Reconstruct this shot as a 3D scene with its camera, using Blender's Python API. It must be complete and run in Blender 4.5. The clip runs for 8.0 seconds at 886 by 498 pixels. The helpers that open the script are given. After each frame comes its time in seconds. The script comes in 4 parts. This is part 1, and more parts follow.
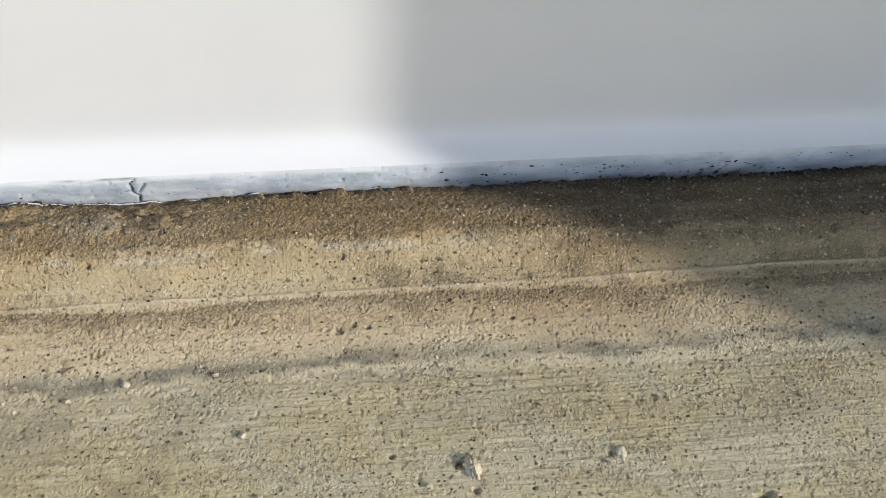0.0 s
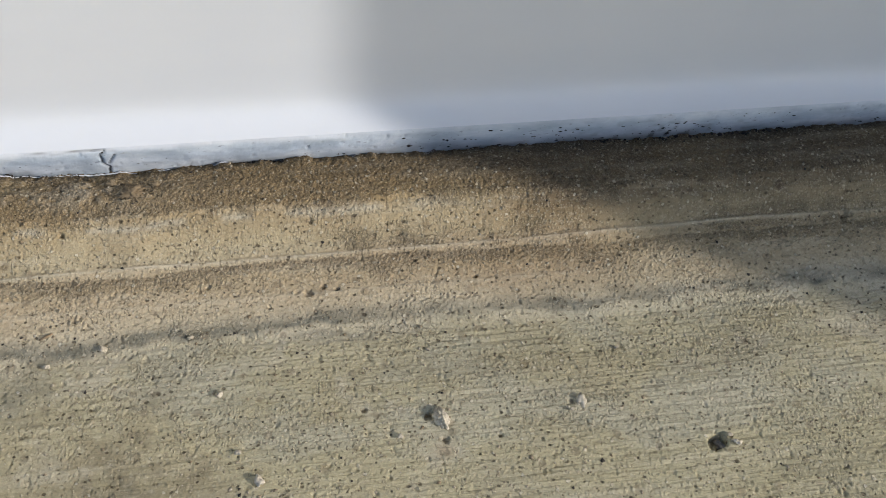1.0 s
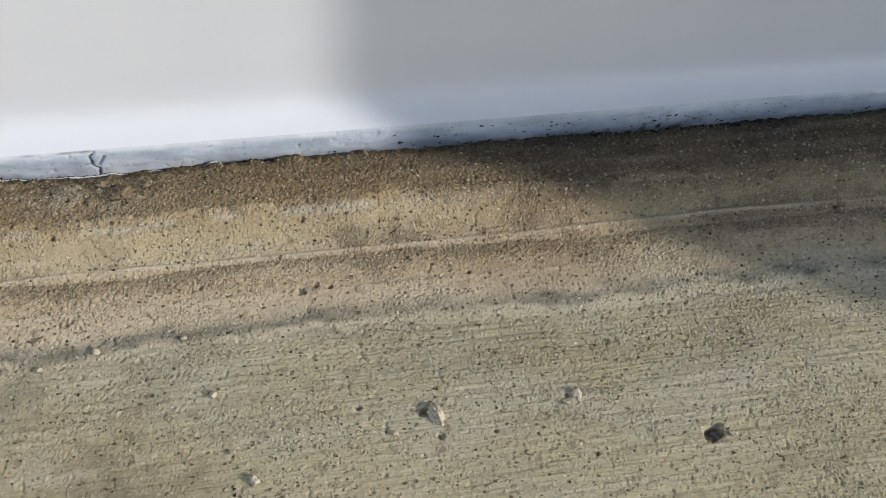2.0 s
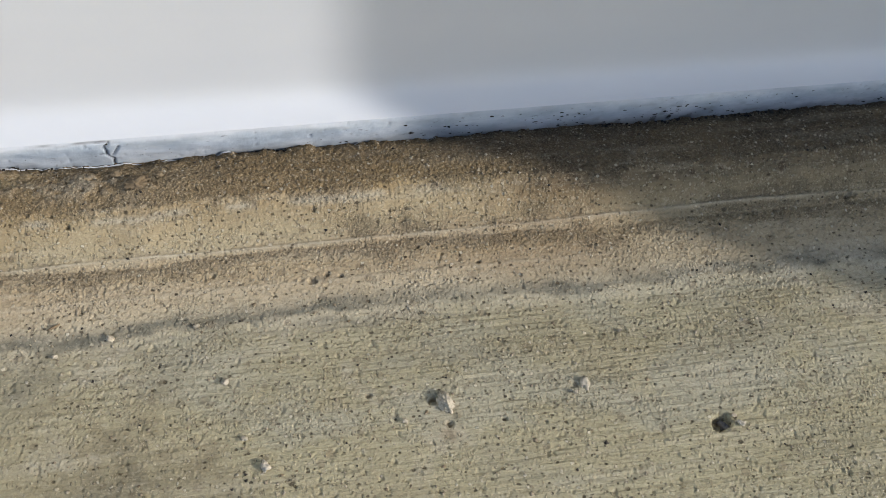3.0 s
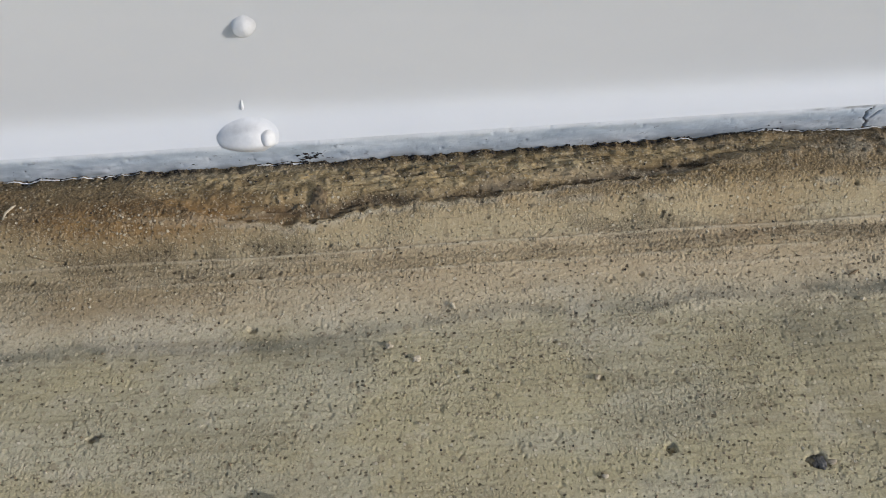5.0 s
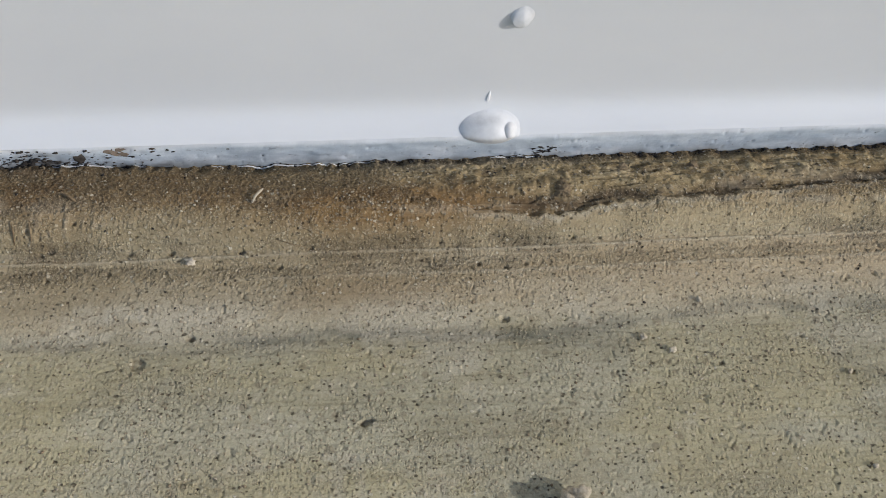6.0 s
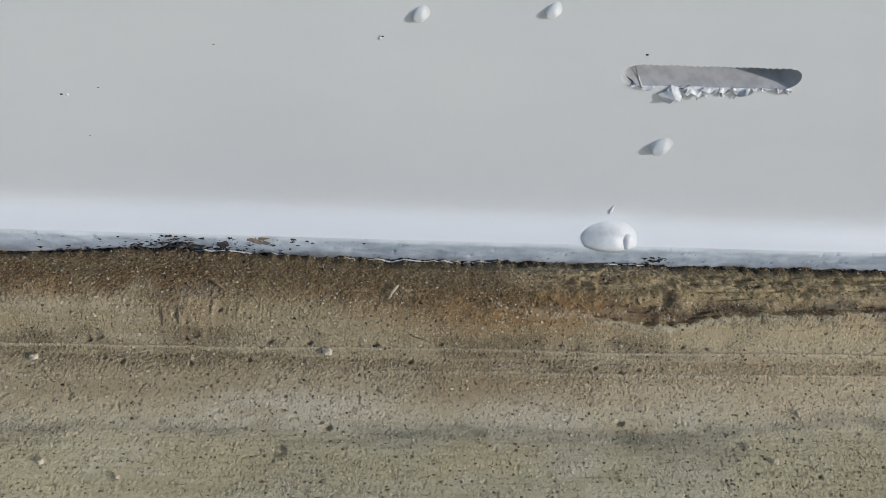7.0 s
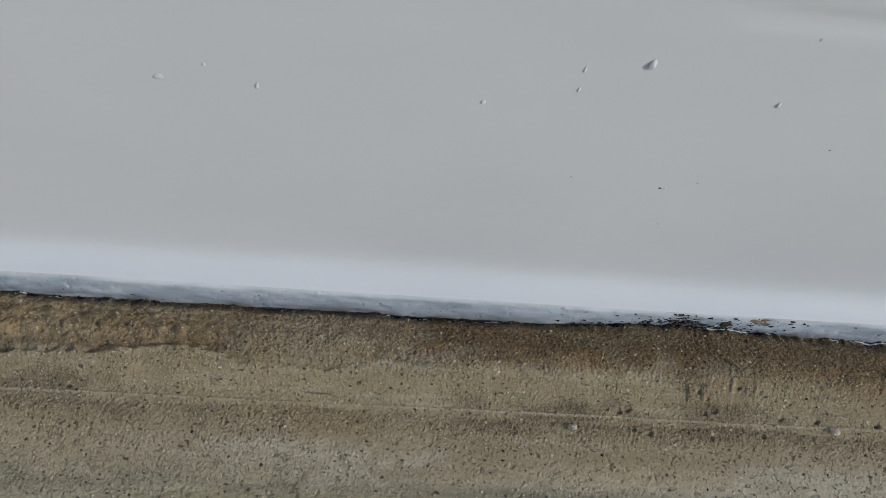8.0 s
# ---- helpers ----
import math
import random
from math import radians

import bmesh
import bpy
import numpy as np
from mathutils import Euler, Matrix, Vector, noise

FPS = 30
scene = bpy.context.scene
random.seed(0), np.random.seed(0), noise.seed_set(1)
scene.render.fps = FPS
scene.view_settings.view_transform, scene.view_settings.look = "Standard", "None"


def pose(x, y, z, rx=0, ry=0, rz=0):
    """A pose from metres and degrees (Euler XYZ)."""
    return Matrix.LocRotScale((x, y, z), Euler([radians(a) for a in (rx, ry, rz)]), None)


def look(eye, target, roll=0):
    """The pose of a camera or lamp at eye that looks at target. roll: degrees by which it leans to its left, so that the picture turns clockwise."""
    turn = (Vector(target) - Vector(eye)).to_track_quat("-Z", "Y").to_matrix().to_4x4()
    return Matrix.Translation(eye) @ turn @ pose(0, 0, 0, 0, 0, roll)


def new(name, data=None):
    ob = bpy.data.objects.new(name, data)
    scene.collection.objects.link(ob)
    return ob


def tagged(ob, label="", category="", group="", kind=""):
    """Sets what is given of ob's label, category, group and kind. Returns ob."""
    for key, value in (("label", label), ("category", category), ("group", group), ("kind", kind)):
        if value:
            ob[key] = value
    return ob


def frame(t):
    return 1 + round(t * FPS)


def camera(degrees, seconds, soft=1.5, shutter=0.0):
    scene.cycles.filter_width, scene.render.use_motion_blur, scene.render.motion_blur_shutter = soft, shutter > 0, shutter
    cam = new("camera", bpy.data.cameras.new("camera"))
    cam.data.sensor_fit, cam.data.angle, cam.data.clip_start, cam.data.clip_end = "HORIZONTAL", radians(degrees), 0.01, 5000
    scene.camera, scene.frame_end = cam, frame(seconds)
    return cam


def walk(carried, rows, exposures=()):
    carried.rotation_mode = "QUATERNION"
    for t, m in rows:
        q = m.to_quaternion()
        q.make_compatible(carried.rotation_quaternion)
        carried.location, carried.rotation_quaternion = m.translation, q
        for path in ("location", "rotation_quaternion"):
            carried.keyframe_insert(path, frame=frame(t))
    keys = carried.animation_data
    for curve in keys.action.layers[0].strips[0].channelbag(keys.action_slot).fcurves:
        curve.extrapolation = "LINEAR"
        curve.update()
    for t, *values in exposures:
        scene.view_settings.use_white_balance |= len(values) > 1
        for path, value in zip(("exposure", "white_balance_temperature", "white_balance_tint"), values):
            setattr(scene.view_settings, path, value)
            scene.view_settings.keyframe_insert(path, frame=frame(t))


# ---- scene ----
cam = camera(47.99, 8.0, soft=0.5)
# stops and white balance of the clip's camera, which closes down and cools on the way
EXPOSURES = ((0.0, 0.20, 6650, 12), (1.0, -0.05, 6420, 13), (3.5, -0.07, 6370, 13), (4.5, -0.30, 6320, 13), (4.8, -0.40, 6320, 13), (6.5, -0.40, 6200, 12), (7.0, -0.49, 6150, 11), (8.0, -0.80, 6100, 10.5))
PATH = [
    (0, (0.0516, -0.1829, 0.2301), (0.0868, -0.0165, -0.0170), 6.78),
    (0.5, (0.0454, -0.1895, 0.2375), (0.1070, -0.0326, -0.0106), 13.21),
    (0.7, (0.0491, -0.1990, 0.2301), (0.0982, -0.0301, -0.0100), 9.68),
    (1, (0.0481, -0.1918, 0.2366), (0.0954, -0.0330, -0.0135), 9.31),
    (1.2, (0.0429, -0.1921, 0.2343), (0.0981, -0.0346, -0.0150), 11.20),
    (2.3, (0.0507, -0.1927, 0.2358), (0.0970, -0.0332, -0.0141), 7.87),
    (2.5, (0.0489, -0.1955, 0.2321), (0.0935, -0.0306, -0.0146), 6.98),
    (2.7, (0.0542, -0.1995, 0.2256), (0.0892, -0.0290, -0.0100), 4.07),
    (3, (0.0507, -0.1941, 0.2372), (0.0938, -0.0370, -0.0147), 7.44),
    (3.5, (0.0484, -0.2002, 0.2322), (0.0930, -0.0323, -0.0124), 6.89),
    (3.7, (0.0436, -0.2007, 0.2566), (0.0564, -0.0408, 0.0030), -1.62),
    (3.8, (0.0173, -0.1943, 0.2510), (0.0188, -0.0413, -0.0071), -3.16),
    (3.9, (-0.0287, -0.1840, 0.2466), (-0.0153, -0.0352, -0.0135), 0.05),
    (4, (-0.0503, -0.1925, 0.2458), (-0.0332, -0.0381, -0.0109), 1.12),
    (4.2, (-0.0727, -0.1860, 0.2479), (-0.0618, -0.0364, -0.0119), -0.49),
    (4.5, (-0.1092, -0.1864, 0.2483), (-0.0941, -0.0338, -0.0096), -0.77),
    (4.7, (-0.1266, -0.1893, 0.2484), (-0.1125, -0.0354, -0.0100), -0.22),
    (4.9, (-0.1408, -0.1939, 0.2541), (-0.1262, -0.0411, -0.0100), 0.78),
    (5, (-0.1426, -0.1951, 0.2523), (-0.1344, -0.0390, -0.0038), -1.26),
    (5.1, (-0.1575, -0.1856, 0.2508), (-0.1443, -0.0316, -0.0063), 0.01),
    (5.2, (-0.1748, -0.1982, 0.2467), (-0.1609, -0.0325, -0.0030), 0.49),
    (6.3, (-0.2354, -0.1948, 0.2497), (-0.2062, -0.0366, -0.0035), 7.11),
    (6.5, (-0.2366, -0.1883, 0.2533), (-0.2155, -0.0233, 0.0037), 5.71),
    (6.7, (-0.2550, -0.1805, 0.2740), (-0.2178, -0.0101, -0.0100), 9.81),
    (6.9, (-0.2695, -0.1846, 0.2761), (-0.2299, -0.0200, 0.0283), 12.24),
    (7, (-0.2863, -0.1821, 0.2725), (-0.2470, -0.0182, 0.0243), 12.74),
    (7.2, (-0.3207, -0.1880, 0.2744), (-0.2777, -0.0235, 0.0273), 12.53),
    (7.4, (-0.3399, -0.1828, 0.2702), (-0.3079, 0.0014, -0.0100), 8.02),
    (7.5, (-0.3541, -0.1844, 0.2729), (-0.3239, -0.0186, 0.0247), 8.76),
    (7.7, (-0.3861, -0.1842, 0.2786), (-0.3492, -0.0151, 0.0336), 12.12),
    (7.9, (-0.4235, -0.1744, 0.2757), (-0.3881, -0.0050, 0.0306), 12.70),
    (8, (-0.4404, -0.1738, 0.2772), (-0.4100, -0.0027, 0.0327), 12.07),
]
walk(cam, [(t, look(eye, target, roll)) for t, eye, target, roll in PATH], EXPOSURES)

# ---- light ----
SUN_ELEVATION, SUN_ANGLE = 26.0, 27.0   # above the slab; between the rays and the wall
world = bpy.data.worlds.new("sky")
scene.world = world
world.use_nodes = True
sky = world.node_tree.nodes.new("ShaderNodeTexSky")
sky.sky_type = "NISHITA"
sky.sun_disc = False
sky.sun_elevation = radians(SUN_ELEVATION)
sky.sun_rotation = radians(90 + SUN_ANGLE)
world.node_tree.links.new(sky.outputs[0], world.node_tree.nodes["Background"].inputs[0])
world.node_tree.nodes["Background"].inputs[1].default_value = 0.19
sun = new("sun", bpy.data.lights.new("sun", "SUN"))
sun.data.energy, sun.data.angle, sun.data.color = 3.45, radians(0.6), (1.0, 0.965, 0.90)
ce, se = math.cos(radians(SUN_ELEVATION)), math.sin(radians(SUN_ELEVATION))
ca, sa = math.cos(radians(SUN_ANGLE)), math.sin(radians(SUN_ANGLE))
sun.rotation_euler = Vector((-ce * ca, ce * sa, -se)).to_track_quat("-Z", "Y").to_euler()


# ---- node helpers ----
class Nodes:
    """Short hand for building one node material."""

    def __init__(self, name):
        self.mat = bpy.data.materials.new(name)
        self.mat.use_nodes = True
        self.tree = self.mat.node_tree
        self.bsdf = self.tree.nodes["Principled BSDF"]
        self.at = self.add("ShaderNodeTexCoord").outputs["Object"]

    def add(self, kind):
        return self.tree.nodes.new(kind)

    def put(self, socket, value):
        if isinstance(value, bpy.types.NodeSocket):
            self.tree.links.new(value, socket)
        elif isinstance(value, tuple) and len(value) == 3 and socket.type == "RGBA":
            socket.default_value = (*value, 1)
        else:
            socket.default_value = value

    def math(self, op, a, b=0.0, c=0.0):
        n = self.add("ShaderNodeMath")
        n.operation = op
        for k, v in enumerate((a, b, c)):
            self.put(n.inputs[k], v)
        return n.outputs[0]

    def scaled(self, vec, s):
        n = self.add("ShaderNodeVectorMath")
        n.operation = "MULTIPLY"
        self.put(n.inputs[0], vec)
        self.put(n.inputs[1], s)
        return n.outputs[0]

    def noise(self, scale, detail=3.0, rough=0.55, stretch=(1, 1, 1), distort=0.0):
        n = self.add("ShaderNodeTexNoise")
        self.put(n.inputs["Vector"], self.scaled(self.at, stretch))
        self.put(n.inputs["Scale"], scale)
        self.put(n.inputs["Detail"], detail)
        self.put(n.inputs["Roughness"], rough)
        self.put(n.inputs["Distortion"], distort)
        return n.outputs[0]

    def cells(self, scale, colour=False, stretch=None, at=None):
        n = self.add("ShaderNodeTexVoronoi")
        at = at or self.at
        self.put(n.inputs["Vector"], self.scaled(at, stretch) if stretch else at)
        self.put(n.inputs["Scale"], scale)
        return n.outputs["Color" if colour else "Distance"]

    def span(self, v, a, b, lo=0.0, hi=1.0):
        n = self.add("ShaderNodeMapRange")
        n.interpolation_type = "SMOOTHSTEP"
        for k, x in enumerate((v, a, b, lo, hi)):
            self.put(n.inputs[k], x)
        return n.outputs[0]

    def ramp(self, v, stops):
        n = self.add("ShaderNodeValToRGB")
        e = n.color_ramp.elements
        e[0].position, e[0].color = stops[0][0], (*stops[0][1], 1)
        e[1].position, e[1].color = stops[-1][0], (*stops[-1][1], 1)
        for p, c in stops[1:-1]:
            e.new(p).color = (*c, 1)
        self.put(n.inputs[0], v)
        return n.outputs[0]

    def mix(self, f, a, b, mode="MIX"):
        n = self.add("ShaderNodeMix")
        n.data_type, n.blend_type = "RGBA", mode
        self.put(n.inputs[0], f)
        self.put(n.inputs[6], a)
        self.put(n.inputs[7], b)
        return n.outputs[2]

    def attribute(self, name):
        n = self.add("ShaderNodeAttribute")
        n.attribute_name = name
        return n.outputs["Fac"]

    def split(self):
        n = self.add("ShaderNodeSeparateXYZ")
        self.put(n.inputs[0], self.at)
        return n.outputs

    def chance(self):
        return self.add("ShaderNodeObjectInfo").outputs["Random"]

    def island(self):
        return self.add("ShaderNodeNewGeometry").outputs["Random Per Island"]

    def bump(self, height, distance, strength=1.0, under=None):
        n = self.add("ShaderNodeBump")
        self.put(n.inputs["Strength"], strength)
        self.put(n.inputs["Distance"], distance)
        self.put(n.inputs["Height"], height)
        if under is not None:
            self.put(n.inputs["Normal"], under)
        return n.outputs[0]

    def done(self, colour, rough, normal=None, spec=0.5):
        self.put(self.bsdf.inputs["Base Color"], colour)
        self.put(self.bsdf.inputs["Roughness"], rough)
        self.put(self.bsdf.inputs["Specular IOR Level"], spec)
        if normal is not None:
            self.put(self.bsdf.inputs["Normal"], normal)
        return self.mat


# ---- materials ----
def make_concrete():
    n = Nodes("weathered_concrete")
    x, y, z = n.split()
    drift = n.math("MULTIPLY", n.math("SUBTRACT", n.noise(14, 4, 0.6, (1, 2.5, 1)), 0.5), 0.009)
    drift = n.math("ADD", drift, n.math("MULTIPLY", n.math("SUBTRACT", n.noise(120, 4, 0.65), 0.5), 0.006))
    d = n.math("MULTIPLY", n.math("ADD", n.math("MULTIPLY", y, -1.0), drift), 1 / 0.14)
    base = n.ramp(d, [(0.050, (0.232, 0.155, 0.069)), (0.085, (0.328, 0.218, 0.093)), (0.15, (0.379, 0.255, 0.112)),
                      (0.195, (0.394, 0.276, 0.130)), (0.230, (0.409, 0.318, 0.179)), (0.270, (0.434, 0.360, 0.223)),
                      (0.292, (0.444, 0.352, 0.219)), (0.325, (0.444, 0.345, 0.205)), (0.355, (0.485, 0.385, 0.244)),
                      (0.400, (0.520, 0.430, 0.284)), (0.440, (0.525, 0.455, 0.314)), (0.490, (0.460, 0.405, 0.257)),
                      (0.60, (0.460, 0.405, 0.249)), (1.0, (0.452, 0.402, 0.247))])
    # broad discoloration
    open_slab = n.span(d, 0.42, 0.47)
    base = n.mix(n.span(n.noise(22, 4, 0.6), 0.45, 0.70, 0.0, 0.55), base, n.mix(n.span(d, 0.3, 0.45, 0.45, 0.75), (0.24, 0.165, 0.09), base))
    blue_grey = n.span(n.noise(21, 5, 0.62, (0.7, 1.3, 1), 0.3), 0.47, 0.60, 0.0, 0.55)
    base = n.mix(n.math("MULTIPLY", blue_grey, open_slab), base, (0.438, 0.412, 0.308))
    olive = n.span(n.noise(27, 5, 0.65, (0.5, 1.2, 1), 0.4), 0.50, 0.66, 0.0, n.span(d, 0.40, 0.47, 0.05, 0.34))
    base = n.mix(olive, base, (0.305, 0.262, 0.140))
    # stains that the slab carries in set places, and shade coloured into its dark end
    base = n.mix(n.attribute("brown"), base, n.mix(n.noise(60, 4), (0.205, 0.162, 0.090), (0.315, 0.266, 0.166)))
    base = n.mix(n.attribute("grey"), base, n.mix(n.span(n.noise(160, 4, 0.6), 0.3, 0.7), (0.098, 0.095, 0.070), (0.196, 0.190, 0.146)))
    base = n.mix(n.attribute("pale"), base, n.mix(n.noise(300, 3), (0.46, 0.41, 0.305), (0.56, 0.505, 0.385)))
    soil_shade = n.ramp(n.math("ADD", n.math("MULTIPLY", n.noise(95, 5, 0.65, (0.4, 1, 1), 0.4), 0.55), n.math("MULTIPLY", n.noise(330, 5, 0.7), 0.45)), [(0.36, (0.040, 0.029, 0.018)), (0.46, (0.088, 0.063, 0.038)), (0.56, (0.165, 0.120, 0.070)), (0.64, (0.33, 0.255, 0.150))])
    base = n.mix(n.attribute("soil_shade"), base, soil_shade)
    clump = n.ramp(n.noise(150, 7, 0.78, (0.45, 1, 1), 0.6), [(0.33, (0.055, 0.040, 0.022)), (0.41, (0.135, 0.098, 0.050)), (0.47, (0.235, 0.176, 0.088)),
                                                           (0.53, (0.32, 0.245, 0.128)), (0.59, (0.47, 0.375, 0.215)), (0.67, (0.50, 0.33, 0.110))])
    base = n.mix(n.attribute("clump"), base, clump)
    rust = n.ramp(n.noise(120, 4, 0.6), [(0.35, (0.160, 0.088, 0.030)), (0.7, (0.285, 0.165, 0.060))])
    base = n.mix(n.attribute("rust"), base, rust)
    # long faint streaks left by water and the trowel
    streak = n.noise(150, 4, 0.65, (0.10, 1, 1), 0.3)
    base = n.mix(n.span(streak, 0.52, 0.66, 0.0, 0.24), base, n.mix(0.6, base, (0.17, 0.13, 0.066)))
    base = n.mix(n.span(streak, 0.47, 0.36, 0.0, 0.30), base, n.mix(0.55, base, (0.60, 0.53, 0.39)))
    hair = n.noise(480, 4, 0.7, (0.10, 1, 1), 0.15)
    base = n.mix(n.math("MULTIPLY", n.math("MULTIPLY", n.span(hair, 0.57, 0.70, 0.0, 0.40), open_slab), n.span(n.noise(40, 3, 0.6), 0.42, 0.6)), base, (0.17, 0.145, 0.092))
    # the matrix: fine cement speckle
    base = n.mix(n.span(n.noise(1700, 3, 0.65), 0.38, 0.66, 0.0, 0.34), base, n.mix(0.55, base, (0.09, 0.07, 0.045)))
    base = n.mix(n.span(n.noise(760, 3, 0.62), 0.54, 0.68, 0.0, 0.50), base, n.mix(0.5, base, (0.66, 0.58, 0.43)))
    # sand grains: packed where the crust has worn off, single ones elsewhere
    grit = n.attribute("grit")
    packed = n.span(grit, 0.62, 0.95)
    heights, colour = [], base
    warp = n.add("ShaderNodeTexNoise")
    n.put(warp.inputs["Vector"], n.at)
    n.put(warp.inputs["Scale"], 1500.0)
    shift = n.add("ShaderNodeVectorMath")
    shift.operation = "MULTIPLY_ADD"
    n.put(shift.inputs[0], warp.outputs["Color"])
    n.put(shift.inputs[1], (0.0009, 0.0009, 0.0009))
    n.put(shift.inputs[2], n.at)
    bent = shift.outputs[0]
    for scale, reach in ((1280, 0.50), (2050, 0.44)):
        pick = n.add("ShaderNodeSeparateColor")
        n.put(pick.inputs[0], n.cells(scale, colour=True, at=bent))
        far = n.math("ADD", n.cells(scale, at=bent), n.math("MULTIPLY", n.math("SUBTRACT", n.noise(2600, 2, 0.6), 0.5), 0.22))
        here = n.span(n.math("SUBTRACT", grit, pick.outputs[0]), -0.01, 0.05)
        dome = n.math("MULTIPLY", n.span(far, reach + 0.10, 0.08), here)
        dome = n.math("MULTIPLY", dome, n.span(pick.outputs[1], 0.0, 1.0, 0.45, 1.0))
        tone = n.mix(pick.outputs[2], n.mix(0.42, base, (0.16, 0.115, 0.068)), n.mix(n.span(packed, 0.0, 1.0, 0.50, 0.30), base, (0.72, 0.62, 0.43)))
        colour = n.mix(n.math("MULTIPLY", n.span(far, reach, reach - 0.16), n.math("MULTIPLY", here, 0.75)), colour, tone)
        seam = n.math("MULTIPLY", n.span(far, reach - 0.10, reach + 0.14), packed)
        colour = n.mix(n.math("MULTIPLY", seam, 0.40), colour, n.mix(0.72, base, (0.055, 0.040, 0.025)))
        heights.append(dome)
    base = colour
    base = n.mix(n.math("MULTIPLY", n.span(n.noise(330, 4, 0.68), 0.50, 0.64, 0.0, 0.46), packed), base, n.mix(0.6, base, (0.075, 0.050, 0.028)))
    base = n.mix(n.span(n.noise(620, 3, 0.62), 0.57, 0.67, 0.0, 0.45), base, n.mix(0.5, base, (0.10, 0.078, 0.05)))
    # pale chips of aggregate
    chip = n.add("ShaderNodeSeparateColor")
    n.put(chip.inputs[0], n.cells(640, colour=True, at=bent))
    shown = n.math("MULTIPLY", n.span(n.cells(640, at=bent), 0.36, 0.24), n.span(chip.outputs[0], 0.86, 0.89))
    base = n.mix(n.math("MULTIPLY", shown, 0.62), base, n.mix(chip.outputs[1], (0.50, 0.41, 0.27), (0.72, 0.65, 0.50)))
    # open pores, with dirt in them and their shade put into the colour
    pit = None
    crowd = n.span(n.noise(55, 4, 0.62), 0.42, 0.66, 0.0, 0.16)
    for scale, share, size in ((430, 0.955, 0.16), (760, 0.885, 0.22)):
        pick = n.add("ShaderNodeSeparateColor")
        n.put(pick.inputs[0], n.cells(scale, colour=True, stretch=(0.85, 1.15, 1)))
        wide = n.span(pick.outputs[1], 0.0, 1.0, 0.5 * size, 1.2 * size)
        spot = n.math("ADD", n.cells(scale, stretch=(0.85, 1.15, 1)), n.math("MULTIPLY", n.math("SUBTRACT", n.noise(1800, 3, 0.65), 0.5), 0.42))
        pore = n.math("MULTIPLY", n.span(n.math("SUBTRACT", spot, wide), 0.12, -0.05), n.span(n.math("ADD", pick.outputs[0], crowd), share, share + 0.03))
        pit = pore if pit is None else n.math("MAXIMUM", pit, pore)
    base = n.mix(n.math("MULTIPLY", pit, 0.74), base, (0.066, 0.048, 0.030))
    strokes = n.math("MULTIPLY", n.noise(900, 2, 0.6, (0.06, 1, 1)), n.attribute("broom"))
    fine = n.bump(strokes, 0.00050, 1.0)
    fine = n.bump(n.math("SUBTRACT", n.math("ADD", heights[0], n.math("MULTIPLY", shown, 0.6)), n.math("MULTIPLY", pit, 1.2)), 0.00048, 1.0, fine)
    fine = n.bump(heights[1], 0.00022, 1.0, fine)
    fine = n.bump(n.noise(2400, 4, 0.7), 0.00016, 0.9, fine)
    return n.done(base, n.span(n.noise(80, 3), 0.3, 0.7, 0.82, 0.97), fine, 0.25)


def make_paint():
    n = Nodes("white_wall_paint")
    smear = n.span(n.noise(9, 5, 0.6, (1, 1, 2.2)), 0.3, 0.75)
    col = n.mix(smear, (0.698, 0.702, 0.696), (0.658, 0.667, 0.672))
    col = n.mix(n.span(n.noise(420, 3, 0.7), 0.68, 0.80, 0.0, 0.12), col, (0.55, 0.53, 0.50))
    b = n.bump(n.noise(45, 3, 0.5), 0.0004, 0.35)
    b = n.bump(n.noise(700, 2, 0.5), 0.00005, 0.35, b)
    return n.done(col, n.span(n.noise(60, 3), 0.3, 0.7, 0.36, 0.5), b, 0.45)


def make_strip():
    n = Nodes("grey_sealer")
    col = n.ramp(n.noise(140, 5, 0.62, (0.4, 1, 1)), [(0.32, (0.36, 0.415, 0.465)), (0.5, (0.50, 0.555, 0.60)), (0.66, (0.66, 0.70, 0.73))])
    col = n.mix(n.span(n.noise(520, 3, 0.6, (0.6, 1, 1)), 0.63, 0.72, 0.0, 0.7), col, (0.24, 0.26, 0.28))
    col = n.mix(n.attribute("white"), col, (0.72, 0.725, 0.725))
    col = n.mix(n.attribute("dirt"), col, n.mix(n.noise(700, 3), (0.035, 0.032, 0.030), (0.11, 0.09, 0.07)))
    b = n.bump(n.noise(380, 4, 0.6), 0.0004, 0.6)
    return n.done(col, 0.55, b, 0.4)


def make_grit(name, dark, light, rough=0.9, by_island=True, spec=0.25, scale=900):
    n = Nodes(name)
    pick = n.island() if by_island else n.chance()
    col = n.mix(pick, dark, light)
    col = n.mix(n.span(n.noise(scale, 4, 0.6), 0.35, 0.7, 0.0, 0.5), col, tuple(0.6 * c for c in dark))
    return n.done(col, rough, n.bump(n.noise(2 * scale, 3, 0.6), 0.00012, 0.8), spec)


